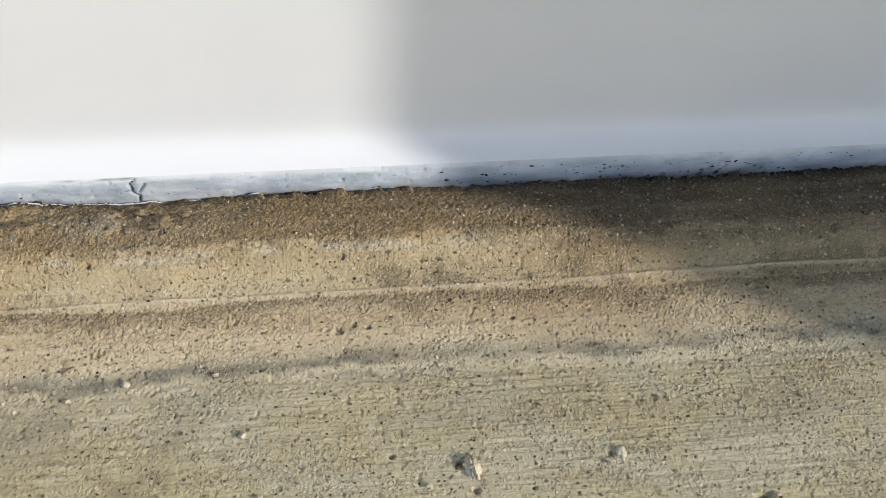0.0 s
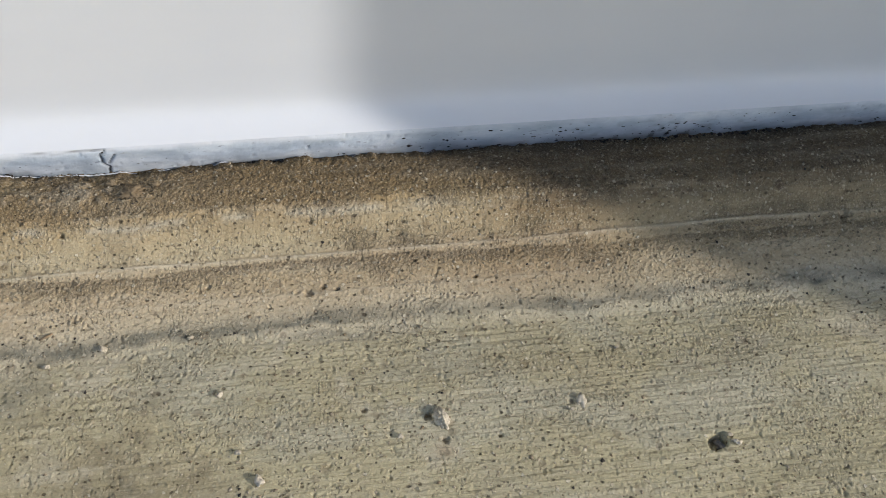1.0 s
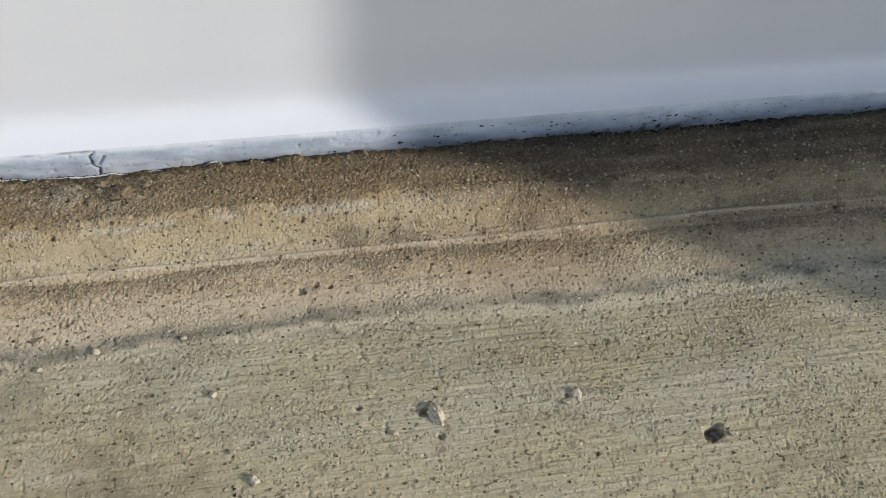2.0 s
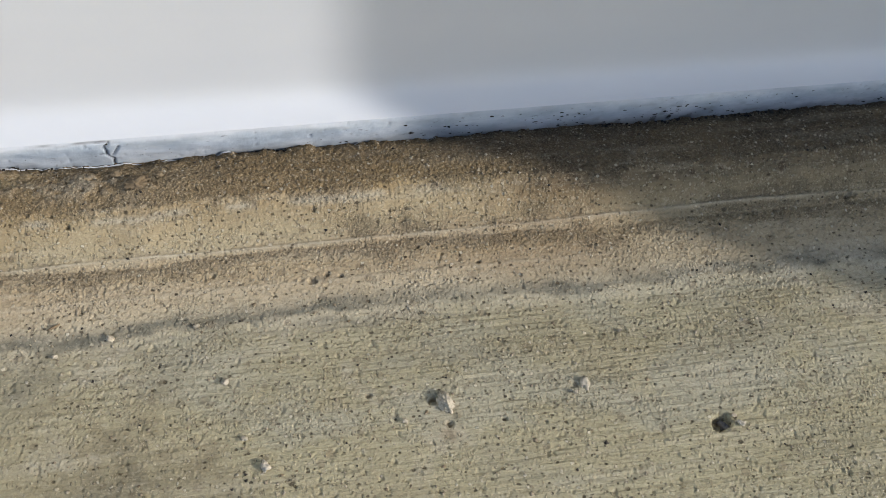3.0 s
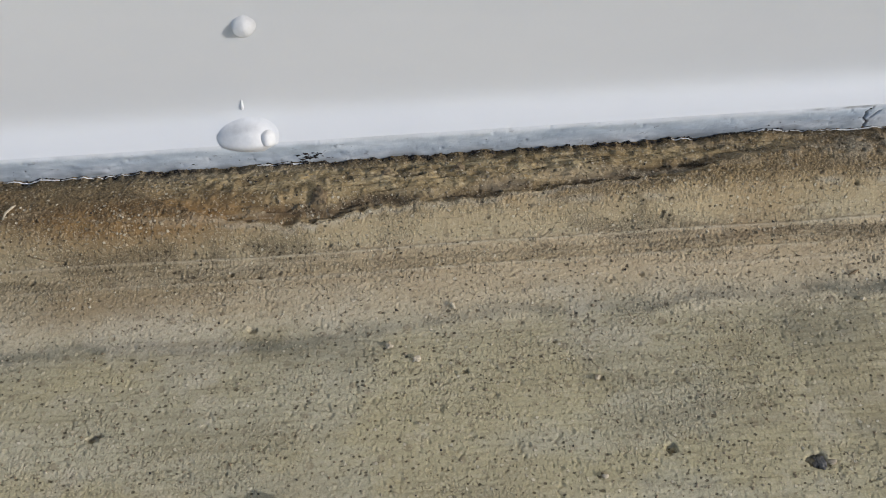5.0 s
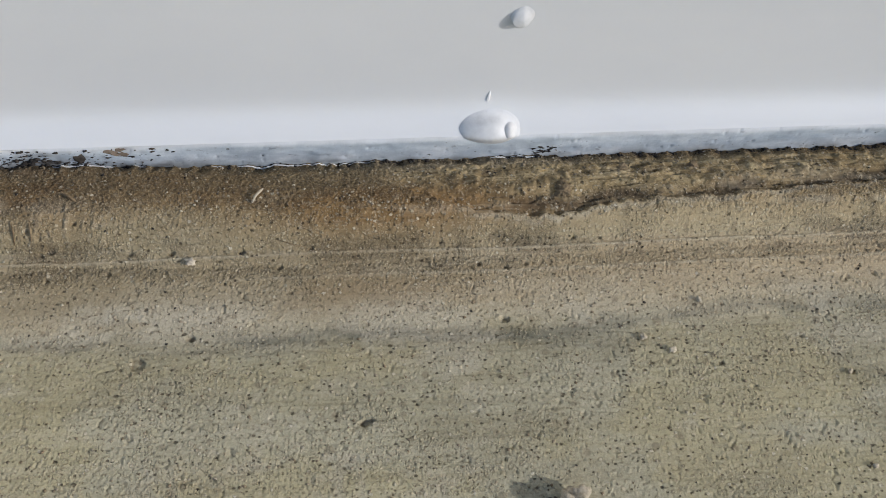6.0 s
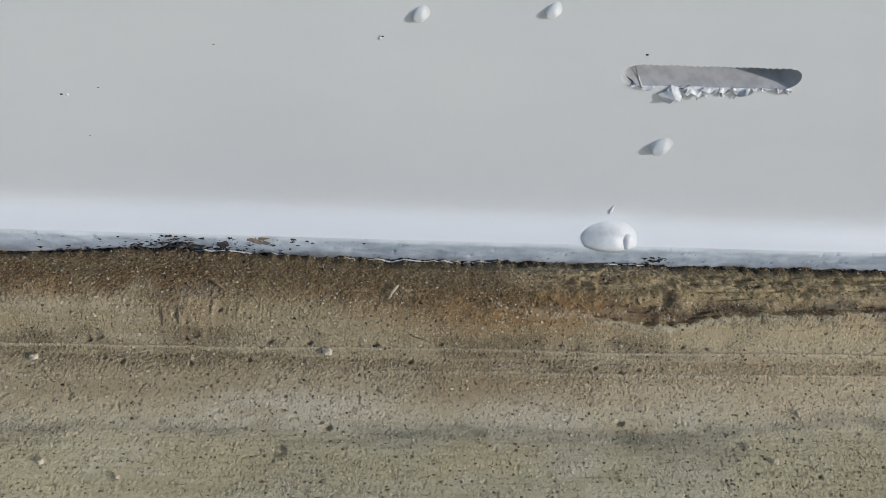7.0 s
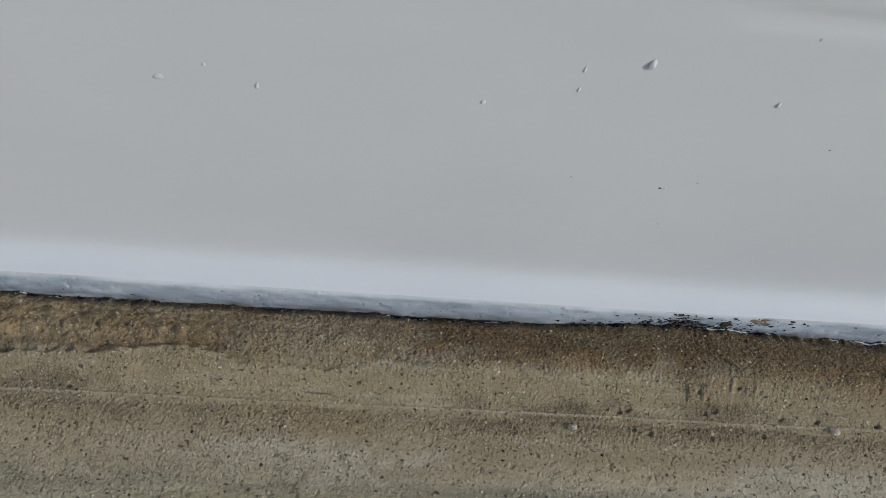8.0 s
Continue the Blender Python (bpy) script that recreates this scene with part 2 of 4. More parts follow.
CONCRETE, PAINT, STRIP = make_concrete(), make_paint(), make_strip()
GRIT = make_grit("loose_sand", (0.22, 0.165, 0.10), (0.50, 0.44, 0.33))
PEBBLE = make_grit("pale_stone", (0.44, 0.37, 0.27), (0.62, 0.55, 0.42), 0.9, False, 0.15, 1500)
WHITE_STONE = make_grit("white_stone", (0.56, 0.49, 0.38), (0.68, 0.61, 0.49), 0.85, False, 0.2, 1500)
CLOT = make_grit("dried_mud", (0.20, 0.155, 0.115), (0.26, 0.205, 0.155), 0.9, False, 0.2, 1200)
ROCK = make_grit("grey_stone", (0.16, 0.145, 0.13), (0.30, 0.28, 0.25), 0.8, False, 0.35)
DIRT = make_grit("black_dirt", (0.020, 0.019, 0.019), (0.075, 0.062, 0.05))
STRAW = make_grit("dry_fibre", (0.16, 0.11, 0.06), (0.30, 0.22, 0.13), 0.8, False, 0.3)
GLOSS = make_grit("gloss_paint", (0.69, 0.69, 0.685), (0.72, 0.72, 0.715), 0.42, False, 0.45, 150)
CORE = make_grit("cut_core", (0.55, 0.545, 0.54), (0.58, 0.575, 0.57), 0.7, False, 0.3, 250)
MORTAR = make_grit("crumbly_mortar", (0.17, 0.125, 0.075), (0.33, 0.255, 0.155))
PLASTER = make_grit("painted_render", (0.50, 0.49, 0.46), (0.56, 0.55, 0.52), 0.8, False, 0.3, 60)


# ---- relief of the slab ----
def lattice(x, y, step, seed, stretch=1.0):
    """Smooth value noise, 0 to 1, one value a step; stretch makes it longer along x."""
    u, v = x / (step * stretch), y / step
    i, j = np.floor(u).astype(np.int64), np.floor(v).astype(np.int64)
    fu, fv = u - i, v - j
    fu, fv = fu * fu * (3 - 2 * fu), fv * fv * (3 - 2 * fv)

    def corner(a, b):
        h = (a * 374761393 + b * 668265263 + seed * 974634777) & 0x7FFFFFFF
        h = ((h ^ (h >> 13)) * 1274126177) & 0x7FFFFFFF
        return ((h ^ (h >> 16)) & 0xFFFF) / 65535.0

    low = corner(i, j) * (1 - fu) + corner(i + 1, j) * fu
    high = corner(i, j + 1) * (1 - fu) + corner(i + 1, j + 1) * fu
    return low * (1 - fv) + high * fv


def grains(x, y, cell, seed, share=1.0, smallest=0.30, largest=0.62):
    """Round bumps, one to a cell where the dice say so, 0 to 1."""
    i0, j0 = np.floor(x / cell).astype(np.int64), np.floor(y / cell).astype(np.int64)
    out = np.zeros_like(x)

    def dice(a, b, k):
        h = (a * 73856093 + b * 19349663 + (seed * 7 + k) * 83492791) & 0x7FFFFFFF
        h = ((h ^ (h >> 15)) * 2246822519) & 0x7FFFFFFF
        return ((h ^ (h >> 13)) & 0xFFFF) / 65535.0

    for a in (-1, 0, 1):
        for b in (-1, 0, 1):
            i, j = i0 + a, j0 + b
            r = cell * (smallest + (largest - smallest) * dice(i, j, 3))
            dx, dy = x - (i + dice(i, j, 1)) * cell, y - (j + dice(i, j, 2)) * cell
            q = 1 - (dx * dx + dy * dy * (0.7 + 0.8 * dice(i, j, 5))) / (r * r)
            h = np.sqrt(np.maximum(q, 0)) * (0.45 + 0.55 * dice(i, j, 6))
            out = np.maximum(out, np.where(dice(i, j, 4) < share, h, 0))
    return out


def step(v, a, b):
    k = np.clip((v - a) / (b - a), 0, 1)
    return k * k * (3 - 2 * k)


BROKEN_X = (-534, -505, -489, -469, -445, -425, -400, -395, -230, -207, -196, -180, -160, -151, -132, -100, -60, -33, 0, 300)
BROKEN_D = (33, 30.5, 28, 31.6, 32.7, 29.5, 30.6, 20, 18, 28.5, 31.5, 33.5, 32, 30.6, 30, 28.8, 26.5, 20, 14, 14)
# hollows and lumps in the slab: x, y, radius, depth in millimetres
PITS = ((81.6, -91.6, 1.8, 1.5), (155.5, -107.5, 3.4, 3.0), (119.4, -91.8, 1.4, 0.6), (53.5, -51.5, 1.5, 1.2), (58, -50.0, 1.1, 0.8),
        (85, -98.5, 1.2, 1.0), (65, -88, 1.0, 1.0), (56, -33.0, 0.9, 1.3), (-10, -32.5, 0.9, 1.4), (-41.6, -113.7, 3.4, 1.8),
        (-78.7, -107.4, 2.0, 1.5), (-191, -62.6, 1.7, 1.4), (-232, -92.8, 2.0, 1.6), (-294, -71.7, 2.6, 0.8), (-320, -36.6, 1.3, 1.0),
        (-348, -37.3, 1.4, 1.0), (217, -41, 1.7, 1.2), (-280, -64, 1.6, 1.0))


NICKS = ((-326, -33), (-323, -34), (-313, -31), (-323, -37.6), (-351, -38.3), (-346, -43.3), (-341, -44.5), (-321, -45), (-304, -43.6), (-298, -38),
         (-286, -38.4), (-266, -38.8), (-246, -38.7), (-255, -43.5), (-197, -45), (-189, -46.3), (-208, -38.2), (-168, -38.4), (-160, -38.7), (81, -36.3),
         (101, -50.6), (62, -50.8), (27, -47.2), (219, -41), (99, -99), (177, -41.8), (-183, -45.5), (-77, -53.4), (-105, -72.9), (-94, -85.5), (-131, -80.3), (-69, -36.6))
# blotches of old dirt: x, distance from the wall, radius
BLOTS = ((7, 102, 8), (-294, 72, 3.5), (-308, 78, 5), (-326, 72, 5), (-34, 73, 6), (20, 70, 7), (-24, 74, 7), (-184, 69, 9), (-160, 70, 7), (13, 80, 5), (-303, 58, 4))


def relief(x, y):
    """Height of the slab, its stains and its painted shade, all in millimetres. y runs from the wall (0) to the open
    side (negative).
    """
    d = -y
    near = step(x, -900, -640) * (1 - step(x, 330, 620)) * (1 - step(d, 150, 320))
    wob = (lattice(x, y * 0.2, 34, 1) - 0.5) * 3.0 + (lattice(x, y * 0.4, 9, 2) - 0.5) * 1.1
    dw = d + wob
    z = np.interp(dw, (-400, 5, 8, 13, 22, 29, 33.5, 37.5, 42, 65, 90, 120, 400), (0, 1.6, 2.2, 6.2, 9.6, 9.4, 7.0, 1.8, -0.4, -3.2, -0.8, 0.5, 0))
    ragged = dw + (lattice(x, y, 5, 87, 1.5) - 0.5) * 5 + (lattice(x, y, 1.8, 88) - 0.5) * 3
    rough = (1 - step(ragged, 27 - 6 * (1 - step(x, -240, -190)), 35 + 3 * (1 - step(x, -240, -190)))) * step(d, -60, -20)
    mid = step(dw, 41.0, 42.6) * (1 - step(ragged, 43.5, 51)) * np.clip(0.55 + 0.5 * lattice(x, y * 0.5, 17, 101) + 0.4 * step(x, -60, 0), 0, 1)
    tan_band = step(dw, 34, 37) * (1 - step(dw, 41, 42))
    broom = step(dw, 62, 70)
    edge = np.interp(x, BROKEN_X, BROKEN_D) + (lattice(x, y * 0.0, 7, 3) - 0.5) * 2.0 + (lattice(x, y * 0.3, 2.1, 46) - 0.5) * 1.4
    inside = (1 - step(d, edge - 1.6, edge)) * step(d, 9, 15) * np.clip(step(x, -232, -205) * (1 - step(x, -50, -5)) + 0.95 * (1 - step(x, -486, -462)) + 0.35 * (1 - step(x, -425, -395)), 0, 1)
    lump = lattice(x, y, 7, 4, 2.6) * 0.55 + lattice(x, y, 2.9, 5, 1.8) * 0.45
    groove = inside * np.exp(-(((d - edge + 3.8 - 2.2 * (lattice(x, y * 0.2, 11, 77) - 0.5)) / 3.3) ** 2)) * (0.55 + 0.45 * step(lattice(x, y, 3.2, 78, 4.0), 0.25, 0.6)) * np.where(x < -350, 0.7, 1.0)
    knob = grains(x, y, 5.2, 47, 0.75, 0.25, 0.55)
    clod = step(0.55 * lattice(x, y, 5.5, 61, 2.4) + 0.45 * lattice(x, y, 2.0, 62, 1.4), 0.48, 0.68)
    z = z + inside * (1 - groove) * clod * 0.9
    z = z - groove * (0.7 + 1.5 * lump) - inside * (0.9 + 1.1 * lump) + inside * 0.5 * knob + rough * (lump - 0.5) * 0.55
    # a lighter trowel line, and two fainter ones beside it
    line = d + (lattice(x, y * 0.0, 60, 6) - 0.5) * 0.9
    ridge = np.exp(-(((line - 40.3) / np.where(x < -60, 0.36, 0.50)) ** 2)) * (0.78 + 0.22 * step(x, -160, -20)) * (0.6 + 0.5 * lattice(x, y * 0.0, 14, 96))
    side = np.exp(-(((line - 47.0) / 0.6) ** 2)) * step(x, -330, -200) * (1 - step(x, -40, 30))
    side = side + 0.6 * np.exp(-(((line - 44.2) / 0.45) ** 2)) * step(x, -150, -100) * (1 - step(x, 0, 40)) + 0.7 * np.exp(-(((line - 51.5) / 0.7) ** 2)) * step(x, -90, -40) * (1 - step(x, 100, 180))
    z = z + 0.65 * ridge + 0.3 * side
    cluster = 0.6 * lattice(x, y, 13, 13, 2.0) + 0.4 * lattice(x, y, 4.5, 84, 1.4)
    share = np.clip(0.97 * rough * (1 - 0.8 * inside) + 0.88 * mid + tan_band * (0.30 + 0.6 * step(cluster, 0.35, 0.75)) + (1 - rough - mid - tan_band) * (0.16 + 0.42 * step(cluster, 0.42, 0.78)), 0.05, 0.97) * (1 - 0.75 * ridge)
    coarse, medium = grains(x, y, 1.10, 11, share, 0.24, 0.50), grains(x, y, 0.82, 12, share, 0.28, 0.54)
    amount = 0.28 + 0.12 * rough + 0.09 * mid
    z = z + amount * np.maximum(coarse, 0.8 * medium)
    z = z + rough * 0.22 * grains(x, y, 3.1, 14, 0.25) + (0.07 + 0.16 * rough + 0.05 * mid) * (lattice(x, y, 0.8, 24) + 0.6 * lattice(x, y, 1.7, 25, 1.3) - 0.8)
    mortar = np.exp(-(((x + 4) / 15) ** 2 + ((d - 19) / 6.5) ** 2)) + 0.8 * np.exp(-(((x - 206) / 22) ** 2 + ((d - 18) / 7) ** 2)) + 0.5 * np.exp(-(((x + 32) / 14) ** 2 + ((d - 22) / 4) ** 2))
    mortar = np.clip(mortar, 0, 1) * step(0.5 * lattice(x, y, 4.2, 85, 1.7) + 0.5 * lattice(x, y, 1.6, 86, 1.3), 0.42, 0.60)
    z = z + 1.1 * mortar
    # broom strokes run along the wall
    slope = y + x * 0.012 + (lattice(x, y, 40, 15) - 0.5) * 1.5
    strokes = lattice(x, slope, 0.95, 16, 15.0) * 0.6 + lattice(x, slope, 2.7, 17, 40.0) * 0.4
    z = z + broom * 0.42 * (strokes - 0.5) * (0.5 + lattice(x, y, 30, 18, 2.0)) + 0.25 * (lattice(x, y, 22, 19) - 0.5)
    small = step(0.6 * lattice(x, y, 1.7, 20, 1.2) + 0.4 * lattice(x, y, 0.8, 26), 0.745, 0.82)
    z = z - (0.30 - 0.05 * tan_band) * small * (0.5 + lattice(x, y, 18, 21))
    z = z - 0.7 * step(0.6 * lattice(x, y, 2.2, 22) + 0.4 * lattice(x, y, 0.8, 28), 0.90, 0.95)
    z = z - 1.9 * (1 - step(d, 8, 14)) * (1 - step(x, -400, -320)) * step(d, 0, 3)
    fan = np.exp(-(((x + 316) / 13) ** 2 + ((d - 31) / 5.5) ** 2)) + 0.5 * np.exp(-(((x + 345) / 10) ** 2 + ((d - 30) / 4) ** 2))
    fan = fan * step(lattice(x + 0.2 * d, y * 0.16, 1.0, 98), 0.45, 0.8)
    z = z + 0.55 * fan
    foot = 1 - step(d, 9.5, 13.5)
    z = z + foot * ((lattice(x, y * 0.0, 5.2, 90) - 0.5) * 0.9 + (lattice(x, y * 0.0, 1.9, 91) - 0.5) * 1.3 + 2.3 * np.exp(-(((x + 332) / 26) ** 2)))
    gouge = np.zeros_like(x)
    for px, py, r, deep in (*PITS, *((a, b, 0.95, 0.9) for a, b in NICKS)):
        q = ((x - px) ** 2 + ((y - py) * 1.25) ** 2) / (r * r) * (0.15 + 1.2 * lattice(x, y, 1.3, 23) + 0.9 * lattice(x, y, 0.7, 81))
        hole = 1 - step(q, 0.35, 1.0)
        gouge = np.maximum(gouge, hole)
        z = z - deep * hole
    z = np.interp(dw, (-400, 5, 13, 22, 33, 42, 400), (-6, 1, 5, 5, 3, 0, 0)) * (1 - near) * 0.2 + z * near
    soil_shade = np.clip(groove * (0.95 + 0.5 * lattice(x, y, 6, 31, 2.2)), 0, 0.95)
    clump = np.clip(0.95 * inside * (1 - groove) * (0.75 + 0.5 * lattice(x, y, 14, 48, 2)) + 0.4 * (1 - step(dw, 12, 26)) * step(lattice(x, y, 18, 49, 2), 0.5, 0.75), 0, 0.92)
    clump = clump * (0.4 + 0.6 * step(x, -430, -380))
    soil_shade = np.maximum(soil_shade, 0.45 * (1 - step(dw, 9, 13)) * step(lattice(x, y * 0.3, 30, 32), 0.25, 0.6))
    soil_shade = np.maximum(soil_shade, inside * (0.35 + 0.45 * lattice(x, y, 7, 83, 2.2)) * (1 - step(x, -195, -150)))
    soil_shade = np.maximum(soil_shade, 0.95 * np.exp(-(((x + 330) / 30) ** 2)) * (1 - step(d, 10, 16)))
    # the shaded end's dark foot: dirt and cast shade, both put into the colour
    dirt_shade = np.exp(-(((x - 122) / 36) ** 2)) * (1 - step(dw, 16, 32))
    dim = step(x, 95, 135) * (1 - step(dw, 30, 40)) * (0.62 + 0.4 * lattice(x, y, 16, 44, 1.8))
    soil_shade = np.maximum(soil_shade, 1.1 * dim)
    soil_shade = np.clip(np.maximum(soil_shade, 1.05 * dirt_shade * (0.75 + 0.4 * lattice(x, y, 12, 43, 2))) + 0.4 * step(grains(x, y, 5, 33, 0.25, 0.1, 0.3), 0.2, 0.6), 0, 0.95)
    grey_d = np.interp(x, (-530, -360, -260, -191, -160, -126, -46, 20, 80, 140, 215), (65, 64.8, 64.6, 68, 66.6, 63.4, 62.7, 61.1, 59.7, 61.4, 59.8))
    off = d - grey_d + (lattice(x, y * 0.3, 13, 34) - 0.5) * 4 + (lattice(x, y, 2.6, 92, 1.8) - 0.5) * 2.4
    grey = np.exp(-((off / np.where(off > 0, 1.5, 2.9)) ** 2)) * (0.62 + 0.5 * lattice(x, y * 0.5, 26, 35))
    under = np.exp(-(((off - 4.2) / 0.8) ** 2)) * step(lattice(x, y * 0.6, 12, 79, 2), 0.5, 0.75) + np.exp(-(((off - 6.0) / 0.4) ** 2)) * step(lattice(x, y * 0.3, 15, 80, 2), 0.6, 0.8)
    grey = grey + 0.55 * under
    cloud = 0.5 * lattice(x, y, 24, 36, 1.7) + 0.3 * lattice(x, y, 9, 50, 1.5) + 0.2 * lattice(x, y, 3.5, 57)
    blot = sum(np.exp(-((((x - a) / 1.6) ** 2 + (d - b) ** 2) / (r * r))) for a, b, r in BLOTS)
    grey = np.clip(grey * (0.68 + 0.5 * lattice(x, y, 9, 89, 2.2)) + 0.20 * step(cloud, 0.58, 0.76) * step(dw, 60, 74) + np.minimum(blot, 1) * step(cloud, 0.36, 0.62) * 0.42, 0, 0.9)
    far = (1 - step(x, -230, -120)) * np.exp(-(((d - 70 - (lattice(x, y * 0.0, 40, 69) - 0.5) * 8) / 3.2) ** 2)) * step(lattice(x, y, 16, 70, 3), 0.3, 0.7)
    grey = np.clip(grey * (0.62 + 0.38 * step(x, -110, -50)) * (0.75 + 0.35 * step(lattice(x, y, 3.4, 100, 2.4), 0.3, 0.7)) + 0.40 * far, 0, 0.9)
    pale = np.clip(0.5 * step(0.5 * lattice(x, y, 24, 37, 1.8) + 0.3 * lattice(x, y, 8, 58, 1.5) + 0.2 * lattice(x, y, 3, 59), 0.56, 0.76) * step(dw, 50, 58) + 0.55 * ridge + 0.3 * side, 0, 0.8)
    rim = np.exp(-(((d - edge - 0.7) / 0.7) ** 2)) * np.clip(step(x, -232, -205) * (1 - step(x, -90, -40)) + 0.3 * (1 - step(x, -425, -395)), 0, 1)
    upper = inside * (1 - groove) * clod * step(d, 15, 20) * (0.3 + 0.7 * step(x, -165, -130) * (1 - step(x, -60, -30)))
    crest = np.exp(-(((dw - 31.5) / 0.9) ** 2)) * step(x, -120, -80) * (1 - step(x, 60, 130)) * step(lattice(x, y * 0.3, 9, 63), 0.3, 0.7)
    patch = np.exp(-(((x + 282) / 30) ** 2 + ((d - 58) / 5.5) ** 2)) + 0.9 * np.exp(-(((x + 330) / 24) ** 2 + ((d - 26) / 3.5) ** 2)) + 0.7 * np.exp(-(((x + 455) / 40) ** 2 + ((d - 55) / 5) ** 2))
    patch = patch + 0.8 * np.exp(-(((x + 405) / 16) ** 2 + ((d - 20) / 5) ** 2))
    patch = patch * step(0.6 * lattice(x, y, 6, 64, 2.5) + 0.4 * lattice(x, y, 2, 65, 2), 0.25, 0.6)
    pale = np.clip(pale + 0.28 * (1 - step(x, -440, -390)) * (1 - step(d, 24, 34)) * step(lattice(x, y, 7, 102, 2.0), 0.35, 0.7) + 0.65 * rim * (0.4 + 0.9 * lattice(x, y, 6, 39)) + 0.65 * upper + 0.55 * crest + 0.75 * patch + 0.6 * mortar + 0.25 * fan + 0.22 * np.exp(-(((x - 6) / 34) ** 2 + ((d - 20) / 9) ** 2)), 0, 0.85)
    # past x 110 the brown also deepens the shade by colour
    brown = (1 - step(x, -260, -60)) * (1 - step(dw, 50, 68)) * (0.38 + 0.5 * lattice(x, y, 28, 45, 2.0)) + 0.5 * step(x, 110, 160) * (1 - step(dw, 45, 65)) + 0.60 * (1 - step(x, -250, -170)) * step(dw, 26, 31) * (1 - step(dw, 42, 50))
    brown = brown + 0.8 * np.exp(-(((x - 8) / 34) ** 2 + ((d - 97) / 17) ** 2)) * step(cloud, 0.28, 0.60)
    brown = brown + 0.6 * (1 - step(x, -430, -370)) * step(d, 50, 62) * (0.5 + 0.6 * lattice(x, y, 17, 99, 1.6))
    brown = np.clip(brown, 0, 0.72)
    grit = share
    fissure = step(lattice(x + 2.0 * d, y, 1.5, 97, 7.0), 0.66, 0.84) * inside * step(x, -215, -190)
    soil_shade = np.maximum(soil_shade, 0.9 * fissure)
    z = z - 0.9 * fissure * near
    rust = np.exp(-(((x + 225) / 36) ** 2 + ((d - 29) / 7) ** 2)) * 1.3 + 0.8 * step(0.6 * lattice(x, y, 26, 66, 1.5) + 0.4 * lattice(x, y, 6, 67, 1.4), 0.52, 0.7) * (1 - step(d, 22, 32)) * (1 - step(x, -330, -270)) * (0.35 + 0.65 * step(x, -440, -390)) + 0.55 * np.exp(-(((x + 320) / 30) ** 2 + ((d - 20) / 8) ** 2)) * lattice(x, y, 5, 68) + 0.3 * step(lattice(x, y, 20, 38, 2), 0.6, 0.85) * (1 - step(dw, 48, 62))
    rust = rust + 0.28 * rough * (1 - step(x, -290, -230)) * step(x, -520, -470) * lattice(x, y, 9, 82, 1.6)
    rust = np.clip(rust + 0.35 * np.exp(-(((x - 84) / 2.5) ** 2 + ((d - 101) / 2.5) ** 2)), 0, 0.88)
    soil_shade = np.clip(np.maximum(soil_shade, 0.75 * gouge * step(lattice(x, y, 0.9, 60), 0.3, 0.8)), 0, 0.95)
    return z, {"soil_shade": soil_shade * near, "grey": grey * near, "pale": pale * near, "rust": rust * near, "grit": grit, "clump": clump * near, "broom": broom * (0.35 + 0.75 * step(x, -60, 60)) * near, "brown": brown * near}


def stretched(lo, hi, fine, far, growth=1.35):
    """Even steps from lo to hi, then ever wider ones out to far on both sides."""
    inner = np.linspace(lo, hi, int(round((hi - lo) / fine)) + 1)
    side, s, p = [], fine, 0.0
    while p < far:
        s *= growth
        p += s
        side.append(p)
    side = np.array(side)
    return np.concatenate([lo - side[::-1], inner, hi + side])


def sheet(name, points, rows, cols, material, fields=None):
    """A mesh of quads from a rows x cols block of points."""
    me = bpy.data.meshes.new(name)
    k = np.arange(rows * cols).reshape(rows, cols)
    quads = np.stack([k[:-1, :-1], k[:-1, 1:], k[1:, 1:], k[1:, :-1]], -1).reshape(-1, 4).astype(np.int32)
    me.vertices.add(rows * cols)
    me.vertices.foreach_set("co", points.astype(np.float32).ravel())
    me.loops.add(quads.size)
    me.loops.foreach_set("vertex_index", quads.ravel())
    me.polygons.add(len(quads))
    me.polygons.foreach_set("loop_start", np.arange(0, quads.size, 4, dtype=np.int32))
    me.polygons.foreach_set("use_smooth", np.ones(len(quads), dtype=bool))
    me.update(calc_edges=True)
    for key, values in (fields or {}).items():
        me.attributes.new(key, "FLOAT", "POINT").data.foreach_set("value", values.astype(np.float32).ravel())
    me.materials.append(material)
    return me


def height(x, y):
    """The slab's height at one place, in metres."""
    return float(relief(np.array([x * 1000.0]), np.array([y * 1000.0]))[0][0]) / 1000


# ---- ground ----
gx, gy = stretched(-545, 240, 0.30, 60000), stretched(-138, -5, 0.27, 60000)
gy = np.concatenate([gy[gy < -138], np.arange(-138, -74, 0.40), gy[gy >= -74]])
mx, my = np.meshgrid(gx, gy)
mz, masks = relief(mx, my)
ground = new("ground", sheet("ground", np.stack([mx, my, mz], -1) / 1000, len(gy), len(gx), CONCRETE, masks))
tagged(ground, "weathered brown and grey broom-finished concrete slab", "ground", kind="structure")


# ---- helpers for things ----
def part(name, bm, material, parent=None, label="", smooth=True):
    me = bpy.data.meshes.new(name)
    bm.normal_update()
    bm.to_mesh(me)
    bm.free()
    if smooth is not None:
        me.polygons.foreach_set("use_smooth", np.full(len(me.polygons), bool(smooth)))
    me.materials.append(material)
    ob = new(name, me)
    if parent is not None:
        ob.parent = parent
    if label:
        ob["label"] = label
    return ob


# ---- wall ----
LIP_Y, LIP_TOP, COVE_TOP = -0.0077, 0.0130, 0.0285


